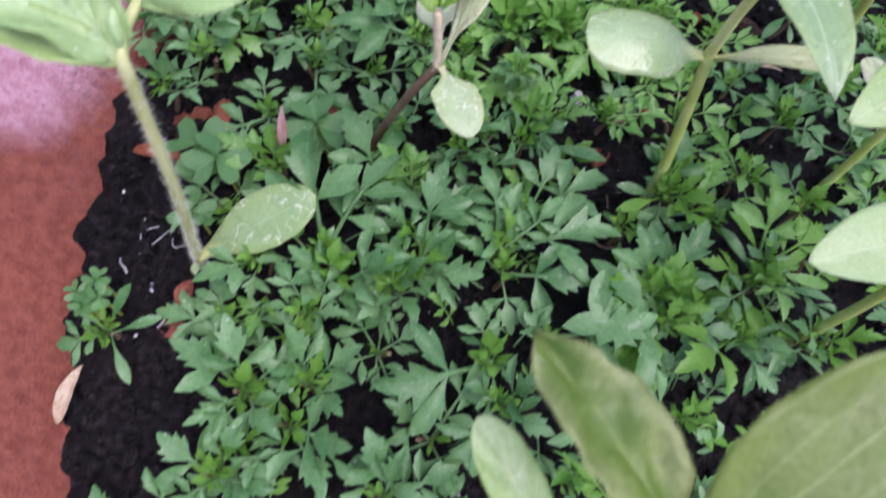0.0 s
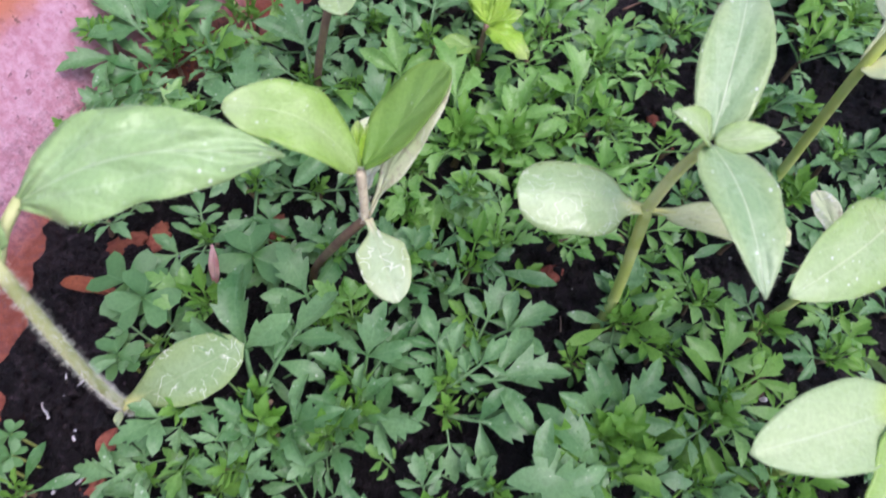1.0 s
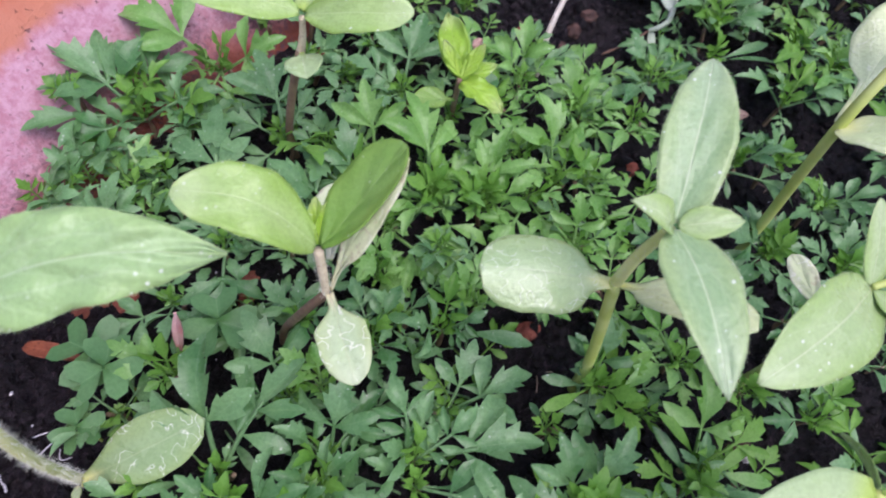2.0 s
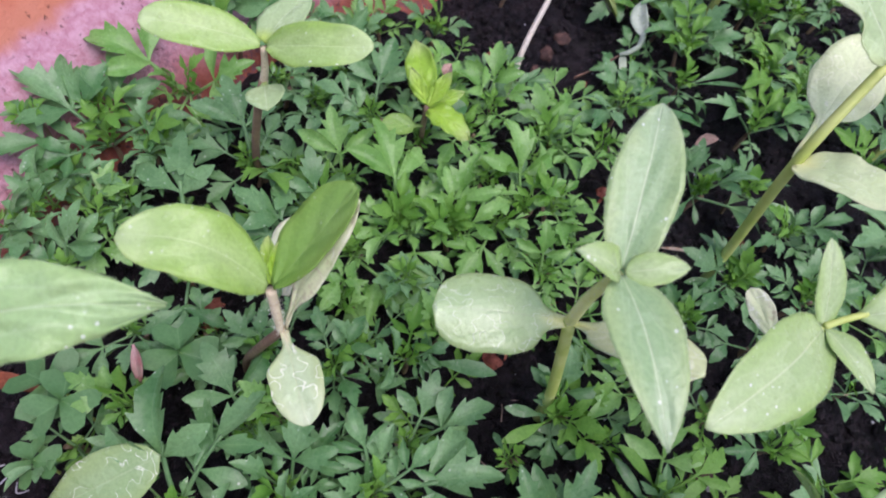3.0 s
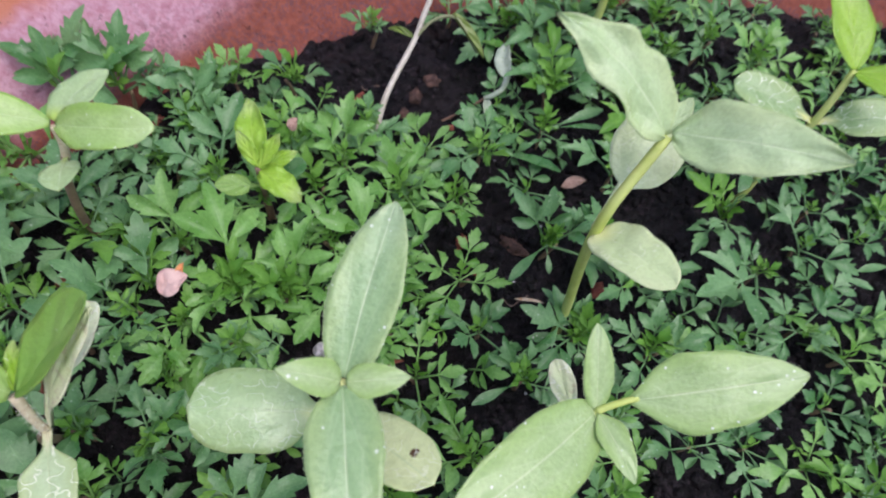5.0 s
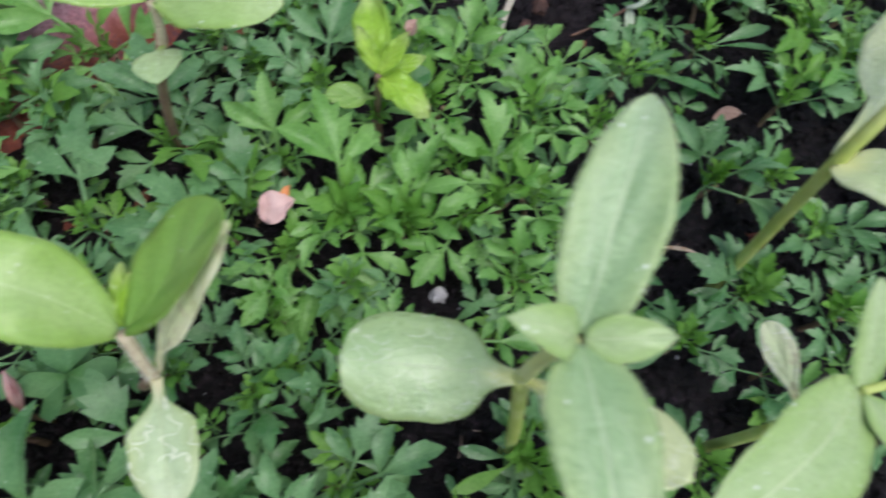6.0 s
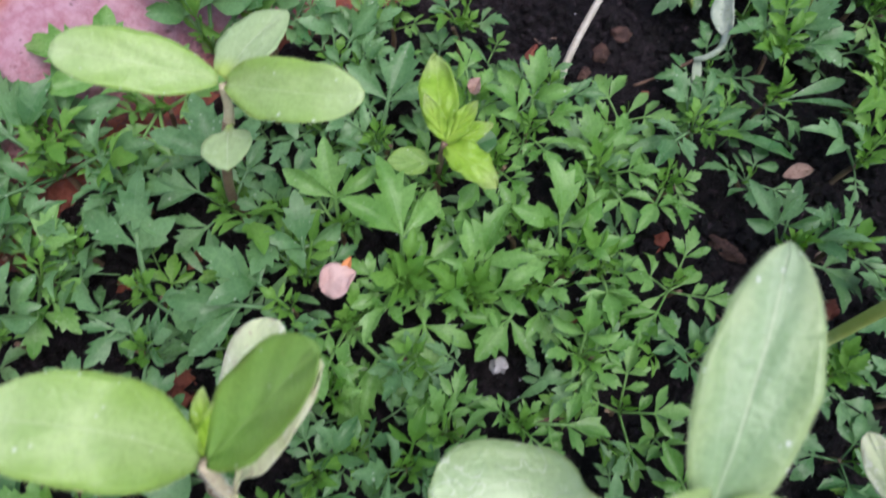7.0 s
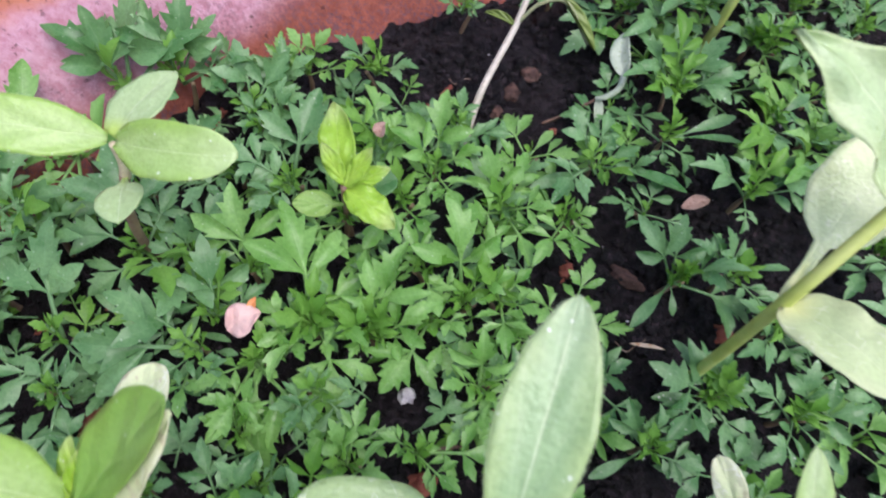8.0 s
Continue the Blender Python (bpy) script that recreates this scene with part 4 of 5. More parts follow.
marigold(-0.097, 0.201, 15, "t -13 26 46; f -58 20 23; f 55 16 11; fn 12 20 49")
marigold(-0.089, 0.218, 15, "t -15 29 47; f -44 20 25; f 76 12 34")
marigold(-0.109, 0.221, 15, "f -89 14 36; t -22 15 51; f 19 21 24; t -177 26 33")
marigold(-0.066, 0.201, 15, "t -17 38 34; f -77 17 18; t 41 23 18; f -120 16 25; fn 38 16 66; fn 7 19 52")
marigold(-0.044, 0.199, 15, "t 16 31 37; f -15 23 41; t 65 22 30; t 90 15 11; fn -77 19 52; fn 30 17 62")
marigold(-0.062, 0.205, 15, "t 164 31 -6; f 131 20 30; f -151 24 16")
marigold(-0.026, 0.207, 15, "t -154 26 -7; t 150 20 -6; f 118 14 36")
marigold(-0.082, 0.187, 15, "t 166 30 -4; t 127 29 -2; f 123 10 32; f -165 24 18; f -131 17 18")
marigold(-0.008, 0.186, 15, "t -1 20 51; f 141 13 31; f -109 15 40; f 76 14 29; f 174 12 -5")
marigold(-0.015, 0.214, 15, "t -14 34 34; f 58 18 35; f -64 15 27; fn 16 19 53")
marigold(-0.002, 0.216, 15, "f 43 14 34; f 118 16 40; f 178 21 29; fn -62 18 58")
marigold(-0.081, 0.253, 15, "t 8 33 27; t -87 16 38; f -151 19 25; f -29 20 16; f -77 23 24")
marigold(-0.093, 0.292, 15, "t 9 20 48; f 52 18 36; f -53 15 31")
marigold(-0.056, 0.308, 15, "t -58 20 26; t 84 16 26; fn -78 16 72; fn -151 22 43")
marigold(-0.050, 0.273, 15, "f -23 22 21; f 25 14 20; f 123 13 39; fn -75 21 45")
marigold(-0.029, 0.265, 15, "t 6 28 33; t -61 22 41; t 66 19 30; f -167 16 17; f 153 21 25")
marigold(-0.002, 0.251, 15, "t -30 23 40; f 16 21 21; t -117 22 36; f 99 17 35; f 158 22 20; fn -49 16 67")
marigold(-0.103, 0.258, 15, "f -65 12 38; f 50 15 43; f -150 22 24; f 114 14 20")
marigold(-0.122, 0.265, 15, "t 61 18 41; f -88 12 54; f -148 16 23; f 140 19 16")
marigold(-0.060, 0.241, 15, "f -27 16 28; f 59 13 32; f -126 19 26; f -163 22 19")
marigold(-0.040, 0.250, 15, "f -40 15 23; f 143 17 23; f -151 22 19; fn -16 17 63")
marigold(0.047, 0.356, 15, "t -89 22 34; t -132 30 -4; f -112 26 14; t 69 24 23; f 140 15 29; fn 21 15 80")
marigold(0.068, 0.314, 15, "t -98 28 32; t 43 29 31; t 75 25 27; t -48 28 32; fn -10 29 41; fn 14 17 64; fn -125 24 39")
marigold(0.062, 0.291, 15, "c -57 23 0; c 69 27 9; c 94 25 11; t 179 9 -20; t 121 17 -10; fn -33 15 77")
marigold(0.032, 0.275, 15, "t -27 22 30; f 12 19 33; t 69 18 34; fn 145 19 50; c 102 31 4; f -139 27 20; c -122 24 10")
marigold(0.086, 0.363, 15, "t -125 35 27; t -17 16 81; f -30 17 15; f -69 22 11")
marigold(0.112, 0.343, 15, "c -60 19 8; t -154 12 -15; c 75 25 -2; c 138 20 10; t -179 28 -6; fn 34 16 65; fn -72 19 54")
marigold(0.094, 0.269, 15, "t -79 27 27; t -42 17 41; t 77 27 35; f 87 24 23; fn 30 20 49; f -177 12 -15; fn 4 24 38")
marigold(0.127, 0.303, 15, "c -17 17 12; f -84 18 20; f -175 23 17; f 75 13 48")
marigold(0.061, 0.230, 15, "t -42 26 36; t 0 23 41; c 47 24 4; t 82 24 40; t 110 29 -2; c 176 10 -17; c -140 23 10; fn -88 15 82; fn 149 16 74")
marigold(0.099, 0.214, 15, "f -68 20 34; f 4 11 23; t 44 14 47; t 85 24 36; f 106 20 30; t 153 13 -4; fn -83 21 47; f -116 24 24")
marigold(0.071, 0.190, 15, "t -84 27 33; f -37 16 33; fn 12 16 71; f 87 12 36; f 180 10 -6; f -130 22 17")
marigold(0.167, 0.276, 15, "t -102 33 27; f -129 16 23; t 11 16 45; f -48 22 29")
marigold(0.144, 0.250, 15, "fn -66 26 36; t 123 16 77; f -160 23 24; f -138 25 11; fn -28 21 45")
marigold(0.154, 0.222, 15, "t -83 25 32; f -36 17 36; f -154 27 22; t -119 39 20")
marigold(-0.140, 0.172, 15, "t 170 26 -4; f 71 14 48; f -45 11 26")
marigold(-0.146, 0.124, 15, "t -71 22 29; f -133 10 37; fn -9 17 63; f 33 11 36")
marigold(-0.125, 0.094, 15, "t -11 40 32; f 34 36 18; f 11 9 34")
marigold(-0.108, 0.120, 15, "t -36 29 36; t -109 23 31; f 102 12 21")
marigold(-0.108, 0.145, 15, "t -52 19 43; f -8 15 44; f 76 12 37")
marigold(-0.098, 0.124, 15, "t -59 19 46; t 156 16 56; f -20 14 47")
marigold(-0.092, 0.101, 15, "t 6 28 42; t 37 25 26; t -67 21 43; fn -119 17 61; f 83 14 26")
marigold(-0.065, 0.102, 15, "s -19 28 38; s 54 26 36; t 82 38 20; t -79 18 59; fn -5 17 63; s 14 24 45")
marigold(-0.055, 0.118, 15, "t 67 28 19; t 19 24 33; f 121 10 45")
marigold(-0.058, 0.147, 15, "t -99 19 49; t -154 11 -16; c 94 27 3; fn 10 20 48; f 74 16 38; f 110 11 28")
marigold(-0.048, 0.158, 15, "t -27 16 42; f 14 17 15; t 111 19 50; f -68 13 30")
marigold(-0.064, 0.094, 15, "t 166 19 -9; t 98 28 25; c 87 23 2; t -66 18 33")
marigold(-0.146, 0.090, 15, "t -130 22 34; t -171 12 -5; f 51 9 38; f -109 9 62")
marigold(-0.121, 0.084, 15, "t -66 18 35; f -112 13 37; t 78 27 35; t 100 16 -4; f 142 13 30; fn 6 17 64; fn 60 17 59")
marigold(-0.095, 0.092, 15, "t 97 24 32; t -77 17 51; t 54 20 51; f 152 15 43; fn 95 17 62")
marigold(-0.004, 0.131, 15, "c -90 16 15; c -121 20 17; t 8 24 44; t 65 22 40; f -34 18 38; t 122 20 52; fn -34 18 57; fn -24 15 80; t -165 16 -11; f 145 20 16")
marigold(0.013, 0.122, 15, "c 45 9 14; c 156 9 34; c -108 14 13")
marigold(0.028, 0.141, 15, "t -114 26 25; t 106 13 47; t 168 13 -9; f -42 14 24; f 33 11 25; f -32 21 16; fn -73 17 60")
marigold(0.030, 0.106, 15, "t 2 31 34; c -52 22 36; c 100 23 -2; t -151 29 -6; f 179 21 28; f 52 24 16; fn -71 16 71")
marigold(-0.013, 0.089, 15, "t -14 25 37; t -90 25 33; t 37 31 33; t 72 22 26; fn 24 19 51; fn 0 16 74; fn 169 16 70")
marigold(-0.021, 0.115, 15, "c -19 9 -19; c 22 9 -20; c 169 8 -41")
marigold(0.051, 0.132, 15, "f -30 18 15; t 24 13 66; f 141 13 51; f -140 19 26")
marigold(-0.083, 0.142, 15, "t 31 19 28; t 147 22 45; f -25 19 20; f 167 15 20; fn 101 16 69")
marigold(-0.083, 0.165, 15, "f -28 13 37; t 84 12 49; f -77 12 44; f 13 15 33")
marigold(-0.027, 0.163, 15, "f -70 12 28; f 130 16 27; f 46 9 36; f 90 23 10")
marigold(-0.142, 0.046, 15, "t -62 26 35; t -20 24 44; t -130 19 34; t 138 21 35; f -153 17 30; f 42 20 13; fn 12 16 68; fn 94 16 69")
marigold(-0.143, 0.030, 15, "t 164 16 -4; f 60 15 30; f 120 16 24")
marigold(-0.123, 0.050, 15, "t 51 21 38; t 131 18 42; t -34 21 47; f -79 16 39; fn 26 16 66")
marigold(-0.128, 0.037, 15, "t 102 24 39; t -175 14 -4; t 141 24 30")
marigold(-0.067, 0.062, 15, "t -108 35 18; f -16 17 19; fn -17 16 69; f 139 11 40")
marigold(-0.064, 0.049, 15, "t -140 24 -2; t 121 20 39; f -76 13 42; t 66 19 55")
marigold(-0.097, 0.019, 15, "t -20 22 44; t 22 19 52; t -57 18 34; f 75 13 53; f 67 20 25")
marigold(-0.048, 0.072, 15, "t 81 32 24; f -47 11 36; f 178 16 36")
marigold(0.001, 0.084, 15, "t -107 42 17; t -124 34 -2; t 168 18 -3; fn -55 22 44; f -99 22 21; fn -44 16 70")
marigold(0.017, 0.078, 15, "t 134 20 -3; t -125 28 24; t 114 17 46; f 4 9 29; f -178 13 46")
marigold(0.048, 0.080, 15, "t -78 17 41; t 94 18 44; f -121 27 23; f 177 15 41; f 25 9 39")
marigold(-0.005, 0.050, 15, "t -76 23 31; f 63 12 43; t -166 15 -11; t 111 18 -3; f -124 17 16")
marigold(-0.033, 0.040, 15, "t -59 22 41; f 33 12 32; f -158 13 -13; t 118 12 -5")
marigold(-0.128, 0.073, 15, "f -34 17 17; f 36 19 28; t 102 18 45; f -92 11 22")
marigold(-0.101, 0.084, 15, "t -51 18 45; t 57 18 55; t -146 17 34; t 153 20 43; fn -6 16 74")
marigold(0.107, 0.304, 15, "fn -97 21 46; t -147 16 73; c 51 19 17; t -167 25 30; fn -136 31 29")
marigold(0.124, 0.295, 15, "t 2 15 88; t -138 34 25; t -159 28 32; f 5 14 22")
marigold(0.106, 0.347, 15, "f -40 18 34; t 32 13 64; t -101 20 33; fn -134 17 64; fn 149 19 54")
marigold(0.131, 0.347, 15, "t -84 21 34; t 31 13 48; f -138 22 16; t 170 19 36; fn -105 19 53")
marigold(0.065, 0.356, 15, "t -108 24 41; t 122 16 54; f 125 17 19; t -138 32 25")
marigold(-0.023, 0.346, 15, "t -102 16 40; f 90 9 30; f -86 9 67")
marigold(-0.093, 0.276, 15, "f -43 15 27; t 40 18 42; f 63 15 18; f -113 12 39; fn -121 15 85")
marigold(-0.110, 0.298, 15, "f -32 15 45; fn 110 17 59; f -113 15 30")
marigold(-0.170, 0.229, 15, "f -57 12 37; fn 91 21 45; f 149 24 24; f -27 18 25; f 118 21 22")
marigold(-0.193, 0.211, 15, "f -50 16 28; f 112 23 25; f -148 16 39; f 33 15 24; t 157 23 38")
marigold(-0.200, 0.188, 15, "f -73 11 50; f 113 18 21; t 158 24 37; f 34 13 42")
marigold(-0.168, 0.201, 15, "f -108 11 44; t 83 20 42; f 143 23 27; f 177 17 30")
marigold(-0.160, 0.224, 15, "f -40 13 40; f 52 15 27; t -165 19 48; t 136 30 31")
marigold(-0.206, 0.223, 29, "t -53 11 27; f 35 11 -46; f -121 8 -23; f -2 14 0")
marigold(-0.188, 0.237, 21, "f -57 13 20; f 23 14 0; f -174 11 15; fn 132 19 29")
marigold(-0.193, 0.153, 15, "f 51 16 31; t 8 15 67; f 119 18 26")
marigold(-0.059, 0.179, 15, "f -147 18 37; t 131 13 -5; f -30 11 58; f -117 16 42")
marigold(-0.074, 0.149, 15, "t -55 17 54; f 67 14 42; t 152 11 -5; f -153 14 43")
marigold(-0.047, 0.203, 15, "fn -82 18 55; fn 119 17 59; fn 8 16 71; f -157 12 20")
marigold(-0.064, 0.201, 15, "fn -97 18 59; fn 108 16 66; fn -33 16 70; f 151 12 24")
marigold(-0.029, 0.224, 15, "f -67 12 22; fn 111 17 63; f 167 18 28; f -32 16 39")
marigold(0.021, 0.250, 15, "f -67 16 30; f 72 11 35; f -149 24 22; t 171 21 29")

marigold(-0.128, 0.290, 20, "t -34 28 52; t 12 30 54; t 44 26 46; f 82 24 30; fn -5 18 70")
marigold(-0.101, 0.284, 15, "t -20 24 46; t 36 24 42; f 90 20 25; f -70 20 30")
marigold(-0.083, 0.305, 14, "f -40 16 40; f 30 17 42; f 95 15 30; f -110 14 25")
marigold(0.070, 0.189, 15, "t -48 22 34; t 150 20 4; f 20 16 45; f 85 17 20; c -95 17 8; fn 60 14 62")
marigold(0.100, 0.184, 15, "f -60 20 32; t 8 20 40; t 80 22 28; c 140 18 5; f -140 18 12; fn 30 14 66")
marigold(0.047, 0.170, 15, "t -30 18 40; c 60 18 10; c -120 18 8; f 110 16 25; f 10 15 45; fn -60 13 66")
marigold(0.084, 0.234, 15, "t -66 20 30; t -20 18 42; c 115 20 6; c 78 18 12; f 150 16 8; fn 20 13 66")
marigold(0.028, 0.099, 15, "c -40 20 20; c 52 20 18; c 100 22 8; c 165 18 0; f -120 22 10; f -75 20 22; f 5 18 44; fn 30 13 68")
marigold(0.074, 0.124, 15, "f -30 18 38; f 48 18 30; t -95 20 20; c 130 18 5; fn 0 13 70")
marigold(-0.008, 0.080, 15, "t -50 24 34; t 20 22 40; f 95 20 22; f -130 20 12; fn -10 14 68")

marigold(-0.191, 0.062, 8, "c -60 13 12; c 20 15 30; c 70 14 10; c 150 15 0; f -110 13 15; fn 100 9 60")

marigold(-0.146, 0.021, 15, "t -60 20 34; t 20 19 40; f 95 17 28; f -130 14 25; fn 10 13 66")

marigold(0.100, 0.372, 18, "t -80 22 36; t 0 24 44; t 70 22 32; f 150 20 15; fn 30 15 66")
marigold(0.126, 0.366, 18, "t -40 23 40; t 50 22 40; f 110 20 20; f -120 20 18; fn 0 15 70")
marigold(0.152, 0.356, 18, "t -70 22 34; t 10 24 46; t 85 20 30; f -150 18 12; fn -30 15 66")
marigold(0.076, 0.378, 16, "t -60 20 36; t 30 20 42; f 100 18 22; fn -10 14 68")
marigold(0.178, 0.345, 18, "t -50 22 38; t 25 22 42; f 95 20 24; f -130 18 14; fn 20 15 66")

# bare soil: (x, y, radius)
BARE = [(-0.195, 0.12, 0.024), (-0.195, 0.085, 0.030), (-0.192, 0.05, 0.026), (-0.185, 0.02, 0.02), (-0.172, 0.145, 0.016), (-0.045, 0.340, 0.032), (0.0, 0.335, 0.036), (0.02, 0.308, 0.018),
        (0.038, 0.232, 0.022), (0.045, 0.208, 0.016), (0.088, 0.235, 0.024), (0.115, 0.240, 0.020), (-0.023, 0.152, 0.014), (-0.030, 0.186, 0.010), (0.050, 0.118, 0.014), (-0.03, 0.108, 0.014), (-0.085, 0.055, 0.012)]
BARE += [(-0.178, 0.066, 0.012), (-0.198, 0.092, 0.018), (-0.182, 0.078, 0.012), (-0.196, 0.046, 0.014), (0.017, 0.327, 0.018), (0.084, 0.258, 0.012), (0.073, 0.224, 0.011), (0.043, 0.212, 0.015), (0.042, 0.247, 0.010), (0.096, 0.279, 0.011), (0.111, 0.258, 0.015), (0.088, 0.205, 0.011), (0.128, 0.248, 0.011)]
BARE += [(-0.166, 0.045, 0.018), (0.008, 0.318, 0.018), (0.025, 0.312, 0.018), (0.035, 0.342, 0.018), (0.054, 0.229, 0.018), (0.106, 0.257, 0.018), (0.146, 0.229, 0.018), (-0.015, 0.148, 0.012), (0.090, 0.184, 0.018), (0.078, 0.198, 0.015), (0.088, 0.216, 0.018),
         (0.052, 0.204, 0.014), (0.137, 0.261, 0.018), (0.082, 0.255, 0.016), (0.025, 0.241, 0.012), (-0.026, 0.133, 0.012), (-0.016, 0.109, 0.012), (0.058, 0.114, 0.014), (-0.100, 0.041, 0.014), (0.067, 0.096, 0.016), (-0.037, 0.086, 0.012)]


def scatter():
    """Fill the rest of the bed."""
    rnd = random.Random(21)
    put = [(o.location.x, o.location.y) for o in scene.objects if o.name.startswith("marigold_seedling")]
    for _ in range(9000):
        x, y = rnd.uniform(-0.20, 0.60), rnd.uniform(-0.19, 0.405)
        if ((x - POT_X) / (POT_A - 0.012)) ** 2 + ((y - POT_Y) / (POT_B - 0.012)) ** 2 > 1:
            continue
        if any(math.hypot(x - a, y - b) < r for a, b, r in BARE):
            continue
        if any(math.hypot(x - a, y - b) < (0.040 if x > 0.26 or y < -0.03 else 0.0195 if x > 0.04 and y < 0.14 else 0.0205) for a, b in put):
            continue
        put.append((x, y))
        v = rnd.uniform(0.65, 0.95) if x < 0.26 and y > -0.03 else rnd.uniform(0.9, 1.3)
        marigold(x, y, 11 * v * rnd.uniform(0.8, 1.2), grown(rnd, v), False)


def undergrowth():
    """The mat of low sprouts under the seedlings: nobody could count its leaves."""
    rnd = random.Random(33)
    packs = {}
    for key in (("five", "old"), ("three", "old"), ("five", "lush"), ("seed", "old"), ("five", "new")):
        for me, _ in LEAVES[key]:
            co = np.zeros(len(me.vertices) * 3)
            me.vertices.foreach_get("co", co)
            uv = np.zeros(len(me.loops) * 2)
            me.uv_layers["blade"].data.foreach_get("uv", uv)
            packs.setdefault(key, []).append((co.reshape(-1, 3), [tuple(p.vertices) for p in me.polygons], uv))
    for tone, material in (("old", MAT_MARI), ("lush", MAT_MARI_LUSH), ("new", MAT_MARI_NEW)):
        keys = [k for k in packs if k[1] == tone]
        verts, faces, uvs, total = [], [], [], 0
        for _ in range({"old": 900, "lush": 600, "new": 140}[tone]):
            x, y = rnd.uniform(-0.20, 0.33), rnd.uniform(-0.03, 0.40)
            if ((x - POT_X) / (POT_A - 0.010)) ** 2 + ((y - POT_Y) / (POT_B - 0.010)) ** 2 > 1 or any(math.hypot(x - a, y - b) < r + 0.004 for a, b, r in BARE):
                continue
            if x > 0.02 and rnd.random() < (0.7 if y < 0.14 else 0.5) or tone == "lush" and math.hypot(x + 0.03, y - 0.21) > 0.09 and rnd.random() < 0.6:
                continue
            co, fc, uv = rnd.choice(packs[rnd.choice(keys)])
            size = rnd.uniform(0.014, 0.025)
            m = Matrix.Translation((x, y, soil_height(x, y) + rnd.uniform(0.001, 0.008))) @ Matrix.Rotation(rnd.uniform(0, 6.283), 4, "Z") @ Matrix.Rotation(radians(rnd.uniform(5, 55)), 4, "X") @ Matrix.Rotation(radians(rnd.uniform(-25, 25)), 4, "Y") @ Matrix.Diagonal((size, size, size, 1))
            m = np.array(m)
            verts.append(co @ m[:3, :3].T + m[:3, 3])
            faces += [tuple(i + total for i in f) for f in fc]
            uvs.append(uv)
            total += len(co)
        me = bpy.data.meshes.new("marigold_undergrowth")
        me.from_pydata(np.concatenate(verts).tolist(), [], faces)
        me.uv_layers.new(name="blade").data.foreach_set("uv", np.concatenate(uvs))
        me.materials.append(material)
        me.polygons.foreach_set("use_smooth", [True] * len(faces))
        tagged(new("marigold_undergrowth", me), "low mat of small green marigold leaves over the soil", "undergrowth", kind="stuff")


scatter()
undergrowth()


# ---------------------------------------------------------------- other seedlings
def lime_seedling():
    root = (-0.0585, 0.2430, 0.0)
    s = Sunflower(root, "weed seedling with crinkled lime-yellow leaves")
    s.root.name = "weed_seedling"
    tagged(s.root, group="weed seedlings")
    s.stem([(-0.0585, 0.243, -0.004), (-0.0590, 0.242, 0.02), (-0.0584, 0.2404, 0.042)], 0.0013, 0.0011, MAT_STEM_R)
    s.leaf((-0.0584, 0.2410, 0.042), (-0.0645, 0.2680, 0.0480), 0.0120, (-0.1, -0.5, 0.8), material=MAT_LIME, wave=0.22, bow=0.08, cup=0.3)
    s.leaf((-0.0580, 0.2400, 0.041), (-0.0408, 0.2293, 0.0380), 0.0115, (0.1, -0.1, 1), material=MAT_LIME, wave=0.22, bow=0.14)
    s.leaf((-0.0580, 0.2410, 0.041), (-0.0440, 0.2480, 0.0440), 0.0065, (0.1, -0.3, 1), material=MAT_LIME, wave=0.1)
    s.leaf((-0.0586, 0.2415, 0.042), (-0.0660, 0.2500, 0.0520), 0.0060, (0.1, -0.6, 0.8), material=MAT_LIME, wave=0.15)
    s.leaf((-0.0580, 0.2405, 0.042), (-0.0500, 0.2500, 0.0520), 0.0065, (-0.2, -0.5, 0.9), material=MAT_LIME, wave=0.15)
    s.leaf((-0.0590, 0.2400, 0.030), (-0.0755, 0.2365, 0.0340), 0.0095, (0.0, -0.2, 1), profile=width_round, material=MAT_SUN_DEEP, name="seed_leaf")
    s.leaf((-0.0580, 0.2420, 0.030), (-0.0420, 0.2500, 0.0340), 0.0085, (0.0, -0.2, 1), profile=width_oval, material=MAT_MARI, name="seed_leaf")


def far_sunflowers():
    s = Sunflower((0.160, 0.266, 0.0), "sunflower seedling with yellow-green young leaves")
    s.stem([(0.160, 0.266, -0.004), (0.162, 0.270, 0.03), (0.164, 0.272, 0.060), (0.169, 0.281, 0.080)], 0.0018, 0.0014)
    s.leaf((0.163, 0.272, 0.059), (0.129, 0.285, 0.065), 0.0165, (0, -0.3, 1), profile=width_oval, material=MAT_COT, name="seed_leaf", bow=0.05)
    s.leaf((0.165, 0.272, 0.059), (0.200, 0.272, 0.066), 0.0165, (0, -0.3, 1), profile=width_oval, material=MAT_COT, name="seed_leaf", bow=0.05)
    s.leaf((0.169, 0.281, 0.080), (0.163, 0.316, 0.094), 0.0180, (0, -0.5, 1), material=MAT_LIME, bow=0.05, wave=0.06)
    s.leaf((0.169, 0.280, 0.080), (0.188, 0.262, 0.086), 0.0150, (0, -0.2, 1), material=MAT_LIME, bow=0.05, wave=0.06)
    s = Sunflower((0.090, 0.352, 0.0), "sunflower seedling with a thick green stem at the far rim")
    s.stem([(0.090, 0.352, -0.004), (0.091, 0.355, 0.03), (0.094, 0.366, 0.066)], 0.0022, 0.0019)
    s.leaf((0.094, 0.365, 0.065), (0.090, 0.324, 0.071), 0.0150, (0, -0.2, 1), material=MAT_COT_OLD, profile=width_oval, name="seed_leaf", bow=0.05)
    s.leaf((0.094, 0.367, 0.066), (0.104, 0.405, 0.076), 0.0170, (0, -0.4, 1), material=MAT_SUN_PALE, bow=0.05)


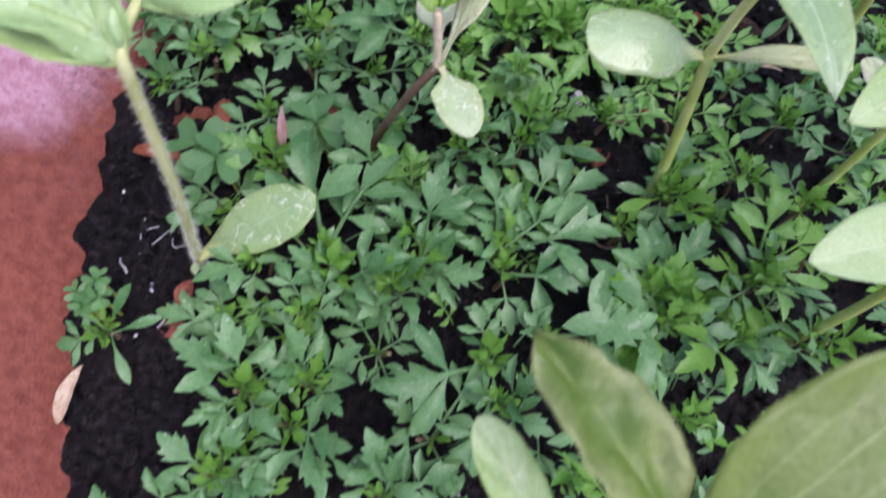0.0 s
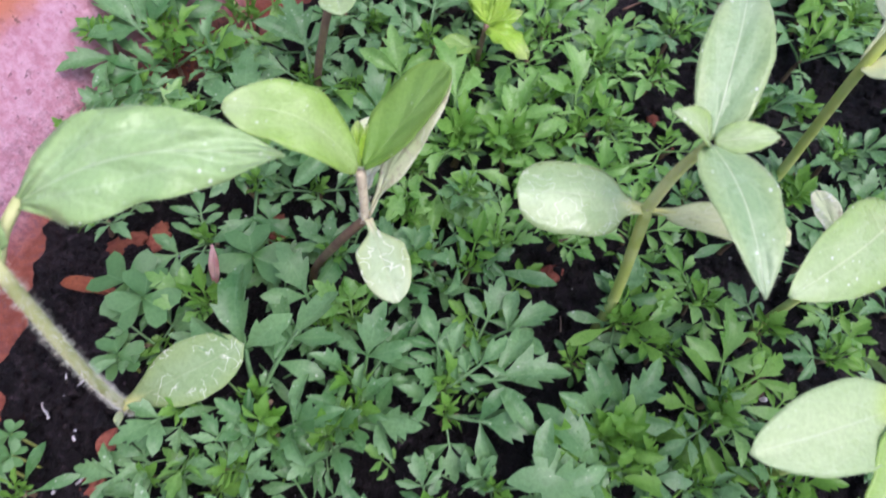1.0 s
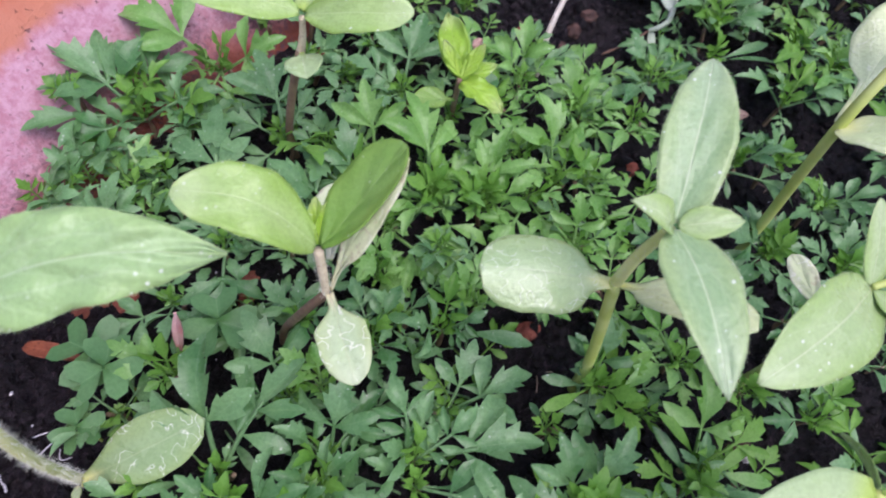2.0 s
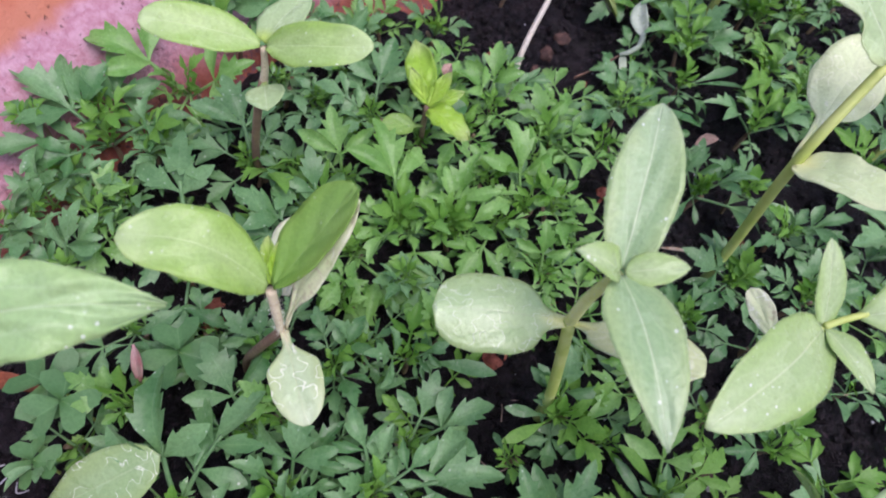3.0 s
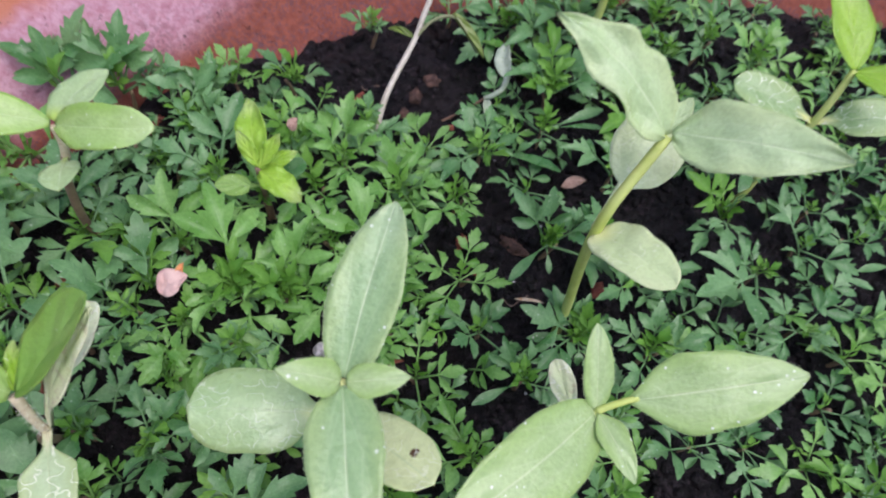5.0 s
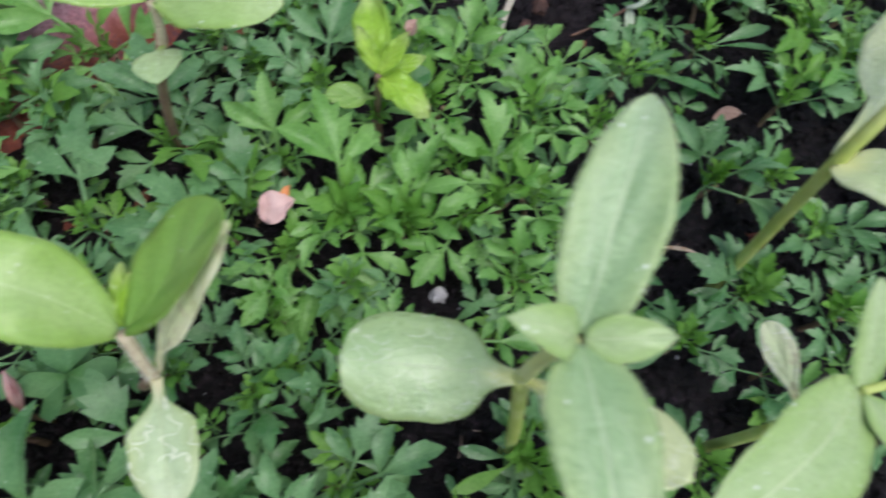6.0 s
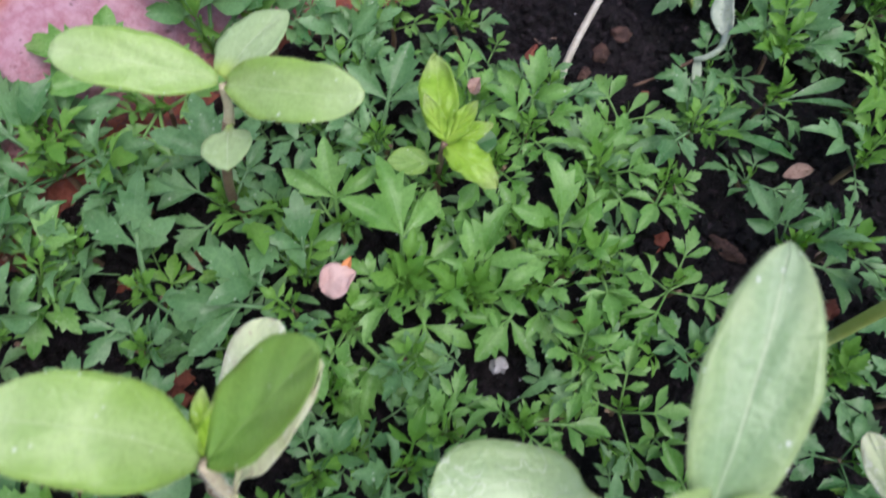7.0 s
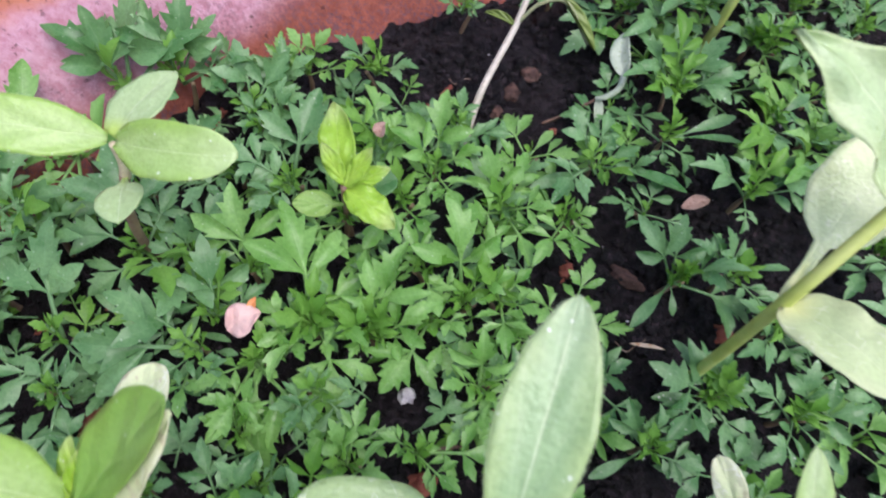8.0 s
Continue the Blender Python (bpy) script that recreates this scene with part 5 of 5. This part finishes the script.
MAT_DRY = plain_material("dried_stem", (0.50, 0.46, 0.36), (0.66, 0.62, 0.52), 90.0, 0.6, 0.0003, (0.36, 0.30, 0.20))
MAT_SILVER = plain_material("silvery_dead_leaf", (0.34, 0.42, 0.30), (0.50, 0.56, 0.43), 120.0, 0.45, 0.0004, (0.27, 0.36, 0.20))
MAT_WILT = plain_material("wilted_stalk", (0.24, 0.27, 0.12), (0.34, 0.36, 0.20), 160.0, 0.6, 0.0003, (0.18, 0.15, 0.09))
MAT_TWIG = plain_material("brown_twig", (0.13, 0.075, 0.05), (0.22, 0.13, 0.09), 200.0, 0.8, 0.0004)
MAT_CLAY = plain_material("clay_shard", (0.20, 0.050, 0.032), (0.30, 0.095, 0.058), 150.0, 0.8, 0.0006, (0.11, 0.035, 0.024))
MAT_BROWN = plain_material("brown_stone", (0.070, 0.034, 0.026), (0.155, 0.080, 0.058), 260.0, 0.7, 0.0012, (0.035, 0.020, 0.020))
MAT_SHARD = plain_material("terracotta_shard", (0.20, 0.055, 0.03), (0.28, 0.095, 0.05), 150.0, 0.85, 0.0006, (0.20, 0.06, 0.04))
MAT_ROOT = plain_material("dry_root", (0.20, 0.13, 0.10), (0.34, 0.25, 0.20), 200.0, 0.8, 0.0003)
MAT_PERL = plain_material("perlite", (0.55, 0.53, 0.56), (0.75, 0.73, 0.75), 300.0, 0.8, 0.0006, (0.35, 0.32, 0.36))
MAT_BUD = plain_material("pink_bud", (0.58, 0.27, 0.26), (0.70, 0.46, 0.42), 220.0, 0.5, 0.0003)
MAT_PETAL = plain_material("faded_pink_petal", (0.62, 0.38, 0.33), (0.74, 0.52, 0.46), 160.0, 0.6, 0.0005)
MAT_FADED = plain_material("browned_petal", (0.40, 0.25, 0.20), (0.52, 0.36, 0.29), 160.0, 0.7, 0.0006, (0.25, 0.12, 0.09))
MAT_ORANGE = plain_material("orange_petal", (0.62, 0.22, 0.06), (0.75, 0.34, 0.12), 160.0, 0.6, 0.0004)
MAT_RUSSET = plain_material("russet_dead_leaf", (0.24, 0.065, 0.028), (0.38, 0.12, 0.05), 140.0, 0.65, 0.0005, (0.15, 0.05, 0.03))
MAT_STRAW = plain_material("straw_dead_leaf", (0.55, 0.42, 0.28), (0.70, 0.58, 0.44), 140.0, 0.65, 0.0005, (0.5, 0.22, 0.10))
MAT_CLOVER = leaf_material("clover_leaf", (0.07, 0.20, 0.050), (0.15, 0.32, 0.11), (0.20, 0.38, 0.15), 0.45, glow=0.2)


def wilted_stalk():
    s = Sunflower((-0.017, 0.287, 0.0), "wilted seedling with a bare bleached stalk")
    s.root.name = "wilted_seedling"
    s.stem([(-0.0175, 0.2865, -0.004), (-0.013, 0.306, 0.011), (-0.001, 0.335, 0.020), (0.004, 0.348, 0.029), (0.012, 0.362, 0.045)], 0.0016, 0.0013, MAT_DRY)
    s.stem([(0.000, 0.337, 0.021), (0.008, 0.342, 0.028), (0.019, 0.342, 0.030), (0.031, 0.333, 0.018)], 0.0008, 0.0009, MAT_WILT, name="leaf_stalk")
    s.leaf((0.017, 0.3435, 0.032), (0.034, 0.330, 0.018), 0.0055, (0.4, -0.1, 0.9), material=MAT_DULL, cup=0.9, name="withered_leaf")
    s.leaf((-0.001, 0.336, 0.021), (-0.014, 0.341, 0.021), 0.0034, (0, -0.3, 1), material=MAT_DULL, cup=0.9, bow=0.12, name="withered_leaf")


def dead_leaf_on_twig():
    t = thing("dead_leaf", (0.034, 0.307, 0.0), "pale withered leaf curling from a brown twig", "dead leaf")
    o = Vector(t.location)
    bm = bmesh.new()
    c = glide([Vector(p) - o for p in ((0.015, 0.301, 0.003), (0.025, 0.304, 0.008), (0.0345, 0.3068, 0.0155))], 5)
    tube(bm, c, [0.0007] * len(c), 6)
    part("twig", bm, MAT_TWIG, t)
    bm = bmesh.new()
    c = glide([Vector(p) - o for p in ((0.0345, 0.3068, 0.0160), (0.0375, 0.3062, 0.0185), (0.0425, 0.3095, 0.0205), (0.0450, 0.3160, 0.0220))], 6)
    tube(bm, c, [lerp(0.0010, 0.0015, i / (len(c) - 1)) for i in range(len(c))], 8)
    part("leaf_stalk", bm, MAT_SILVER, t)
    part("blade", blade(Vector((0.0447, 0.3150, 0.0220)) - o, Vector((0.0440, 0.3335, 0.0270)) - o, 0.0084, (-0.5, -0.4, 0.8), width_even, cup=0.4, bow=0.06, wave=0.14, sweep=-0.08), MAT_SILVER, t)
    part("torn_end", blade(Vector((0.0350, 0.3072, 0.016)) - o, Vector((0.0365, 0.2985, 0.009)) - o, 0.0048, (0.3, -0.3, 0.8), width_even, cup=0.6, wave=0.1), MAT_SILVER, t, "drooping shrivelled end")


def lump_mesh(bm, seed, sx, sy, sz, rough=0.28, detail=2):
    bmesh.ops.create_icosphere(bm, subdivisions=detail, radius=1.0)
    for v in bm.verts:
        n = 1 + rough * noise.noise(v.co * 1.5 + Vector((seed, seed * 2.1, 0))) + rough * 0.5 * noise.noise(v.co * 3.5 + Vector((0, seed, 5)))
        v.co = Vector((v.co.x * n * sx, v.co.y * n * sy, v.co.z * n * sz))


def stone(x, y, sx, sy, sz, turn, material, label, category="stone", name="stone"):
    bm = bmesh.new()
    lump_mesh(bm, x * 91 + y * 37, sx / 2, sy / 2, sz / 2, 0.5, 3)
    ob = new(name, mesh_of(name, bm, material))
    ob.location, ob.rotation_euler = (x, y, soil_height(x, y) - sz * 0.05), (0.15, -0.1, radians(turn))
    return tagged(ob, label, category, category + "s on the soil")


def scrap(x, y, z, az, mm, width, rise, material, label, category, name, cup=0.5, bow=0.1, curl=0.0):
    """A fallen petal or dead leaf, curled as it dried."""
    d = Vector((math.sin(radians(az)) * math.cos(radians(rise)), math.cos(radians(az)) * math.cos(radians(rise)), math.sin(radians(rise)))) * (mm / 1000)
    bm = blade((0, 0, 0), d, width / 1000, (0.1, -0.1, 1), width_lance, bow=bow, cup=cup, wave=0.12, twist=30, thick=0.0004, seed=x * 50, curl=curl)
    ob = new(name, mesh_of(name, bm, material))
    ob.location = (x, y, soil_height(x, y) + z)
    return tagged(ob, label, category)


def clover(x, y, height, span, turn, label="green clover with three heart-shaped leaflets"):
    root = thing("clover", (x, y, soil_height(x, y)), label, "clover", "clovers in the bed")
    h = height - soil_height(x, y)
    bm = bmesh.new()
    tube(bm, glide([(0.004, -0.003, -0.004), (0.002, -0.001, h * 0.5), (0, 0, h)], 4), [0.0005] * 9, 6)
    part("stem", bm, MAT_STEM_G, root)
    for k in range(3):
        bm = bmesh.new()
        uvs = bm.loops.layers.uv.new("blade")
        rows = []
        for i in range(8):
            u = i / 7
            row = []
            for j in range(9):
                v = j / 4 - 1
                w = 0.62 * math.sin(min(1.0, u * 1.25 + 0.02) * math.pi / 2) ** 1.1
                yy = u * (1 - 0.26 * max(0.0, 1 - abs(v) * 2.0) * u ** 3 - 0.22 * max(0.0, abs(v) - 0.45) ** 1.2 * u)
                row.append(bm.verts.new((w * v * span / 2 * 1.05, yy * span / 2, h + span * (0.10 * abs(v) - 0.04 * u))))
            rows.append(row)
        for i in range(7):
            for j in range(8):
                f = bm.faces.new((rows[i][j], rows[i][j + 1], rows[i + 1][j + 1], rows[i + 1][j]))
                for lp, c in zip(f.loops, ((i, j), (i, j + 1), (i + 1, j + 1), (i + 1, j))):
                    lp[uvs].uv = (c[0] / 7, c[1] / 4 - 1)
        bmesh.ops.rotate(bm, verts=bm.verts, cent=(0, 0, 0), matrix=Matrix.Rotation(radians(turn + 120 * k), 3, "Z"))
        part("leaflet", bm, MAT_CLOVER, root)


def flower_bud():
    t = thing("flower_bud", (-0.1470, 0.1300, 0.0), "pink pointed flower bud standing between leaves", "bud")
    o = Vector(t.location)
    bm = bmesh.new()
    tube(bm, glide([(0, 0.001, -0.004), (0.0005, 0.001, 0.008), (0.0012, 0.0015, 0.018)], 4), [0.0009] * 9, 6)
    part("stem", bm, MAT_STEM_R, t)
    for k, turn in enumerate((0, 120, 240)):
        face = (math.sin(radians(turn)), -math.cos(radians(turn)), 0.3)
        part("bud_scale", blade((0.0012, 0.0015, 0.0165), (0.0018, 0.0100, 0.0325), 0.0024, face, width_lance, cup=0.5, bow=0.05, seed=k), MAT_BUD, t)


def root_thread(x, y, turn, mm, seed):
    """A pale curled root hair or straw bit on the soil."""
    rnd = random.Random(seed)
    d = Vector((math.sin(radians(turn)), math.cos(radians(turn)), 0)) * (mm / 1000)
    side = Vector((d.y, -d.x, 0))
    bm = bmesh.new()
    pts = glide([d * u + side * (0.35 * rnd.uniform(-1, 1) * (0.3 if mm < 7 else 1)) + Vector((0, 0, soil_height(x + d.x * u, y + d.y * u) + 0.0008 + 0.0014 * rnd.random())) for u in (0, 0.35, 0.7, 1.0)], 5)
    fat = 0.00050 if mm < 7 else 0.00030
    tube(bm, pts, [fat * rnd.uniform(0.7, 1.2) for _ in pts], 5)
    ob = new("root_thread", mesh_of("root_thread", bm, MAT_PERL if seed < 7 else MAT_ROOT))
    ob.location = (x, y, 0)
    tagged(ob, "thin pale root thread on dark soil", "root", "root threads on the soil")


def small_things():
    lime_seedling()
    far_sunflowers()
    wilted_stalk()
    dead_leaf_on_twig()
    clover(-0.1346, 0.1421, 0.020, 0.024, 20)
    clover(-0.1740, 0.1290, 0.018, 0.024, 70)
    clover(-0.1660, 0.1230, 0.022, 0.022, 10)
    clover(-0.1726, 0.1055, 0.014, 0.016, 30)
    for x, y, h, w, t in ((-0.1995, 0.0790, 0.010, 0.009, 0), (-0.2050, 0.0745, 0.009, 0.008, 50), (-0.1960, 0.0725, 0.012, 0.009, 90), (-0.2010, 0.0700, 0.011, 0.008, 20)):
        clover(x, y, h, w, t, "tiny green clover sprout beside the pot wall")
    stone(-0.0230, 0.1545, 0.010, 0.009, 0.008, 20, MAT_CLAY, "reddish brown pebble on dark soil")
    stone(0.0560, 0.1165, 0.012, 0.008, 0.008, 50, MAT_BROWN, "grey-brown knobbly stone on dark soil")
    stone(0.0590, 0.1120, 0.004, 0.003, 0.003, 10, MAT_PERL, "small pale stone on dark soil")
    stone(-0.0312, 0.1830, 0.006, 0.006, 0.010, 10, MAT_PERL, "white perlite lump on dark soil")
    stone(0.0093, 0.3240, 0.009, 0.007, 0.006, 10, MAT_BROWN, "brown stone on dark soil")
    stone(0.0021, 0.3157, 0.008, 0.007, 0.006, 70, MAT_BROWN, "rust-brown stone on dark soil")
    stone(-0.0040, 0.3080, 0.006, 0.005, 0.004, 70, MAT_BROWN, "grey stone on dark soil")
    stone(0.0484, 0.2349, 0.014, 0.006, 0.005, -35, MAT_BROWN, "long purplish stone on dark soil")
    for x, y, a, b, t in ((-0.0265, 0.3132, 0.009, 0.003, 60), (0.0201, 0.2983, 0.004, 0.003, 10), (-0.035, 0.305, 0.006, 0.003, 20), (0.087, 0.217, 0.009, 0.007, 30), (0.026, 0.236, 0.009, 0.007, 80), (0.033, 0.2224, 0.007, 0.004, 40),
                          (-0.1397, 0.2082, 0.010, 0.005, 80), (-0.1328, 0.1636, 0.014, 0.009, 80), (-0.1767, 0.1525, 0.012, 0.010, 40), (-0.1736, 0.0665, 0.008, 0.009, 10), (-0.119, 0.287, 0.012, 0.006, 70), (-0.160, 0.195, 0.010, 0.006, 20), (-0.010, 0.200, 0.009, 0.003, 20), (-0.002, 0.179, 0.010, 0.003, 10)):
        stone(x, y, a, b, 0.004, t, MAT_CLAY, "terracotta shard lying on dark soil", "clay shard", "clay_shard")
    scrap(0.0735, 0.2680, 0.003, 70, 13, 6, 4, MAT_FADED, "brownish pink withered petal under the seedlings", "petal", "petal", cup=0.5)
    scrap(-0.0905, 0.1950, 0.022, 60, 12, 11, 12, MAT_PETAL, "faded pink petal caught on marigold leaves", "petal", "petal", cup=0.25)
    scrap(-0.0840, 0.2010, 0.024, 20, 5, 3, 30, MAT_ORANGE, "orange petal tip on marigold leaves", "petal", "petal", cup=0.5)
    scrap(-0.0510, 0.2700, 0.028, 30, 6, 5, 40, MAT_FADED, "shrivelled purplish flower scrap on a leaf", "petal", "petal", cup=0.9)
    flower_bud()
    scrap(-0.1731, 0.0744, 0.003, 15, 10, 6.5, 8, MAT_CLAY, "dark red dead leaf scrap on dark soil", "dead leaf", "dead_leaf", cup=0.5)
    for x, y, sx, sy, t in ((-0.1897, 0.1492, 0.013, 0.008, 60), (-0.1760, 0.1556, 0.007, 0.012, 10), (-0.1830, 0.1530, 0.008, 0.006, 30)):
        stone(x, y, sx, sy, 0.005, t, MAT_SHARD, "orange-red terracotta shard on dark soil", "clay shard", "clay_shard")
    for k, (x, y, turn, mm) in enumerate(((-0.1955, 0.0985, 30, 9), (-0.1990, 0.0905, 140, 6), (-0.1890, 0.1010, 100, 12), (-0.1935, 0.0925, 10, 4), (-0.2040, 0.0790, 70, 4), (-0.1860, 0.0830, 160, 4), (-0.1780, 0.0660, 40, 5), (-0.0290, 0.1140, 90, 14), (-0.0190, 0.1290, 20, 12), (0.0070, 0.1860, 80, 10), (-0.0850, 0.0560, 60, 10), (0.0430, 0.2085, 95, 11), (0.0870, 0.2300, 15, 10), (-0.0260, 0.3190, 100, 9))):
        root_thread(x, y, turn, mm, k)
    scrap(-0.2040, 0.1330, 0.004, 100, 24, 6, 3, MAT_RUSSET, "russet curled dead leaf on dark soil", "dead leaf", "dead_leaf", cup=0.9)
    scrap(-0.2010, 0.0330, 0.004, 12, 19, 5, 10, MAT_STRAW, "straw-coloured curled dead leaf at the pot wall", "dead leaf", "dead_leaf", cup=0.9)
    scrap(0.0480, 0.2078, 0.003, 95, 13, 1.6, 0, MAT_STRAW, "thin straw twig on dark soil", "twig", "twig", cup=0.3)
    scrap(-0.0220, 0.1650, 0.010, 80, 12, 1.2, -10, MAT_TWIG, "thin brown root on dark soil", "root", "root", cup=0.3)


def crumbs():
    """Clods and crumbs of the soil surface, and the white grit in it."""
    rnd = random.Random(8)
    for name, material, count, lo, hi, label in (("soil_clods", MAT_SOIL, 1500, 0.0018, 0.0052, "dark clods of potting soil"), ("soil_crumbs", MAT_SOIL, 9000, 0.0006, 0.0034, "loose dark crumbs of potting soil"), ("white_grit", MAT_PERL, 260, 0.0003, 0.0010, "white grit scattered in the soil")):
        verts, faces = [], []
        for _ in range(count):
            x, y = rnd.uniform(-0.215, 0.30), rnd.uniform(-0.02, 0.40)
            if ((x - POT_X) / (POT_A - 0.002)) ** 2 + ((y - POT_Y) / (POT_B - 0.002)) ** 2 > 1:
                continue
            r = lo + (hi - lo) * rnd.random() ** 2.5
            c = Vector((x, y, soil_height(x, y) + r * 0.3))
            turn = Euler((rnd.uniform(0, 6), rnd.uniform(0, 6), 0)).to_matrix()
            k = len(verts)
            for p in ((1, 0, 0), (-1, 0, 0), (0, 1, 0), (0, -1, 0), (0, 0, 1), (0, 0, -1)):
                verts.append(c + turn @ Vector(p) * r * rnd.uniform(0.6, 1.3))
            faces += [(k + a, k + b, k + d) for a, b, d in ((0, 2, 4), (2, 1, 4), (1, 3, 4), (3, 0, 4), (2, 0, 5), (1, 2, 5), (3, 1, 5), (0, 3, 5))]
        me = bpy.data.meshes.new(name)
        me.from_pydata(verts, [], faces)
        me.materials.append(material)
        me.polygons.foreach_set("use_smooth", [True] * len(faces))
        tagged(new(name, me), label, "soil", kind="stuff")


small_things()
crumbs()
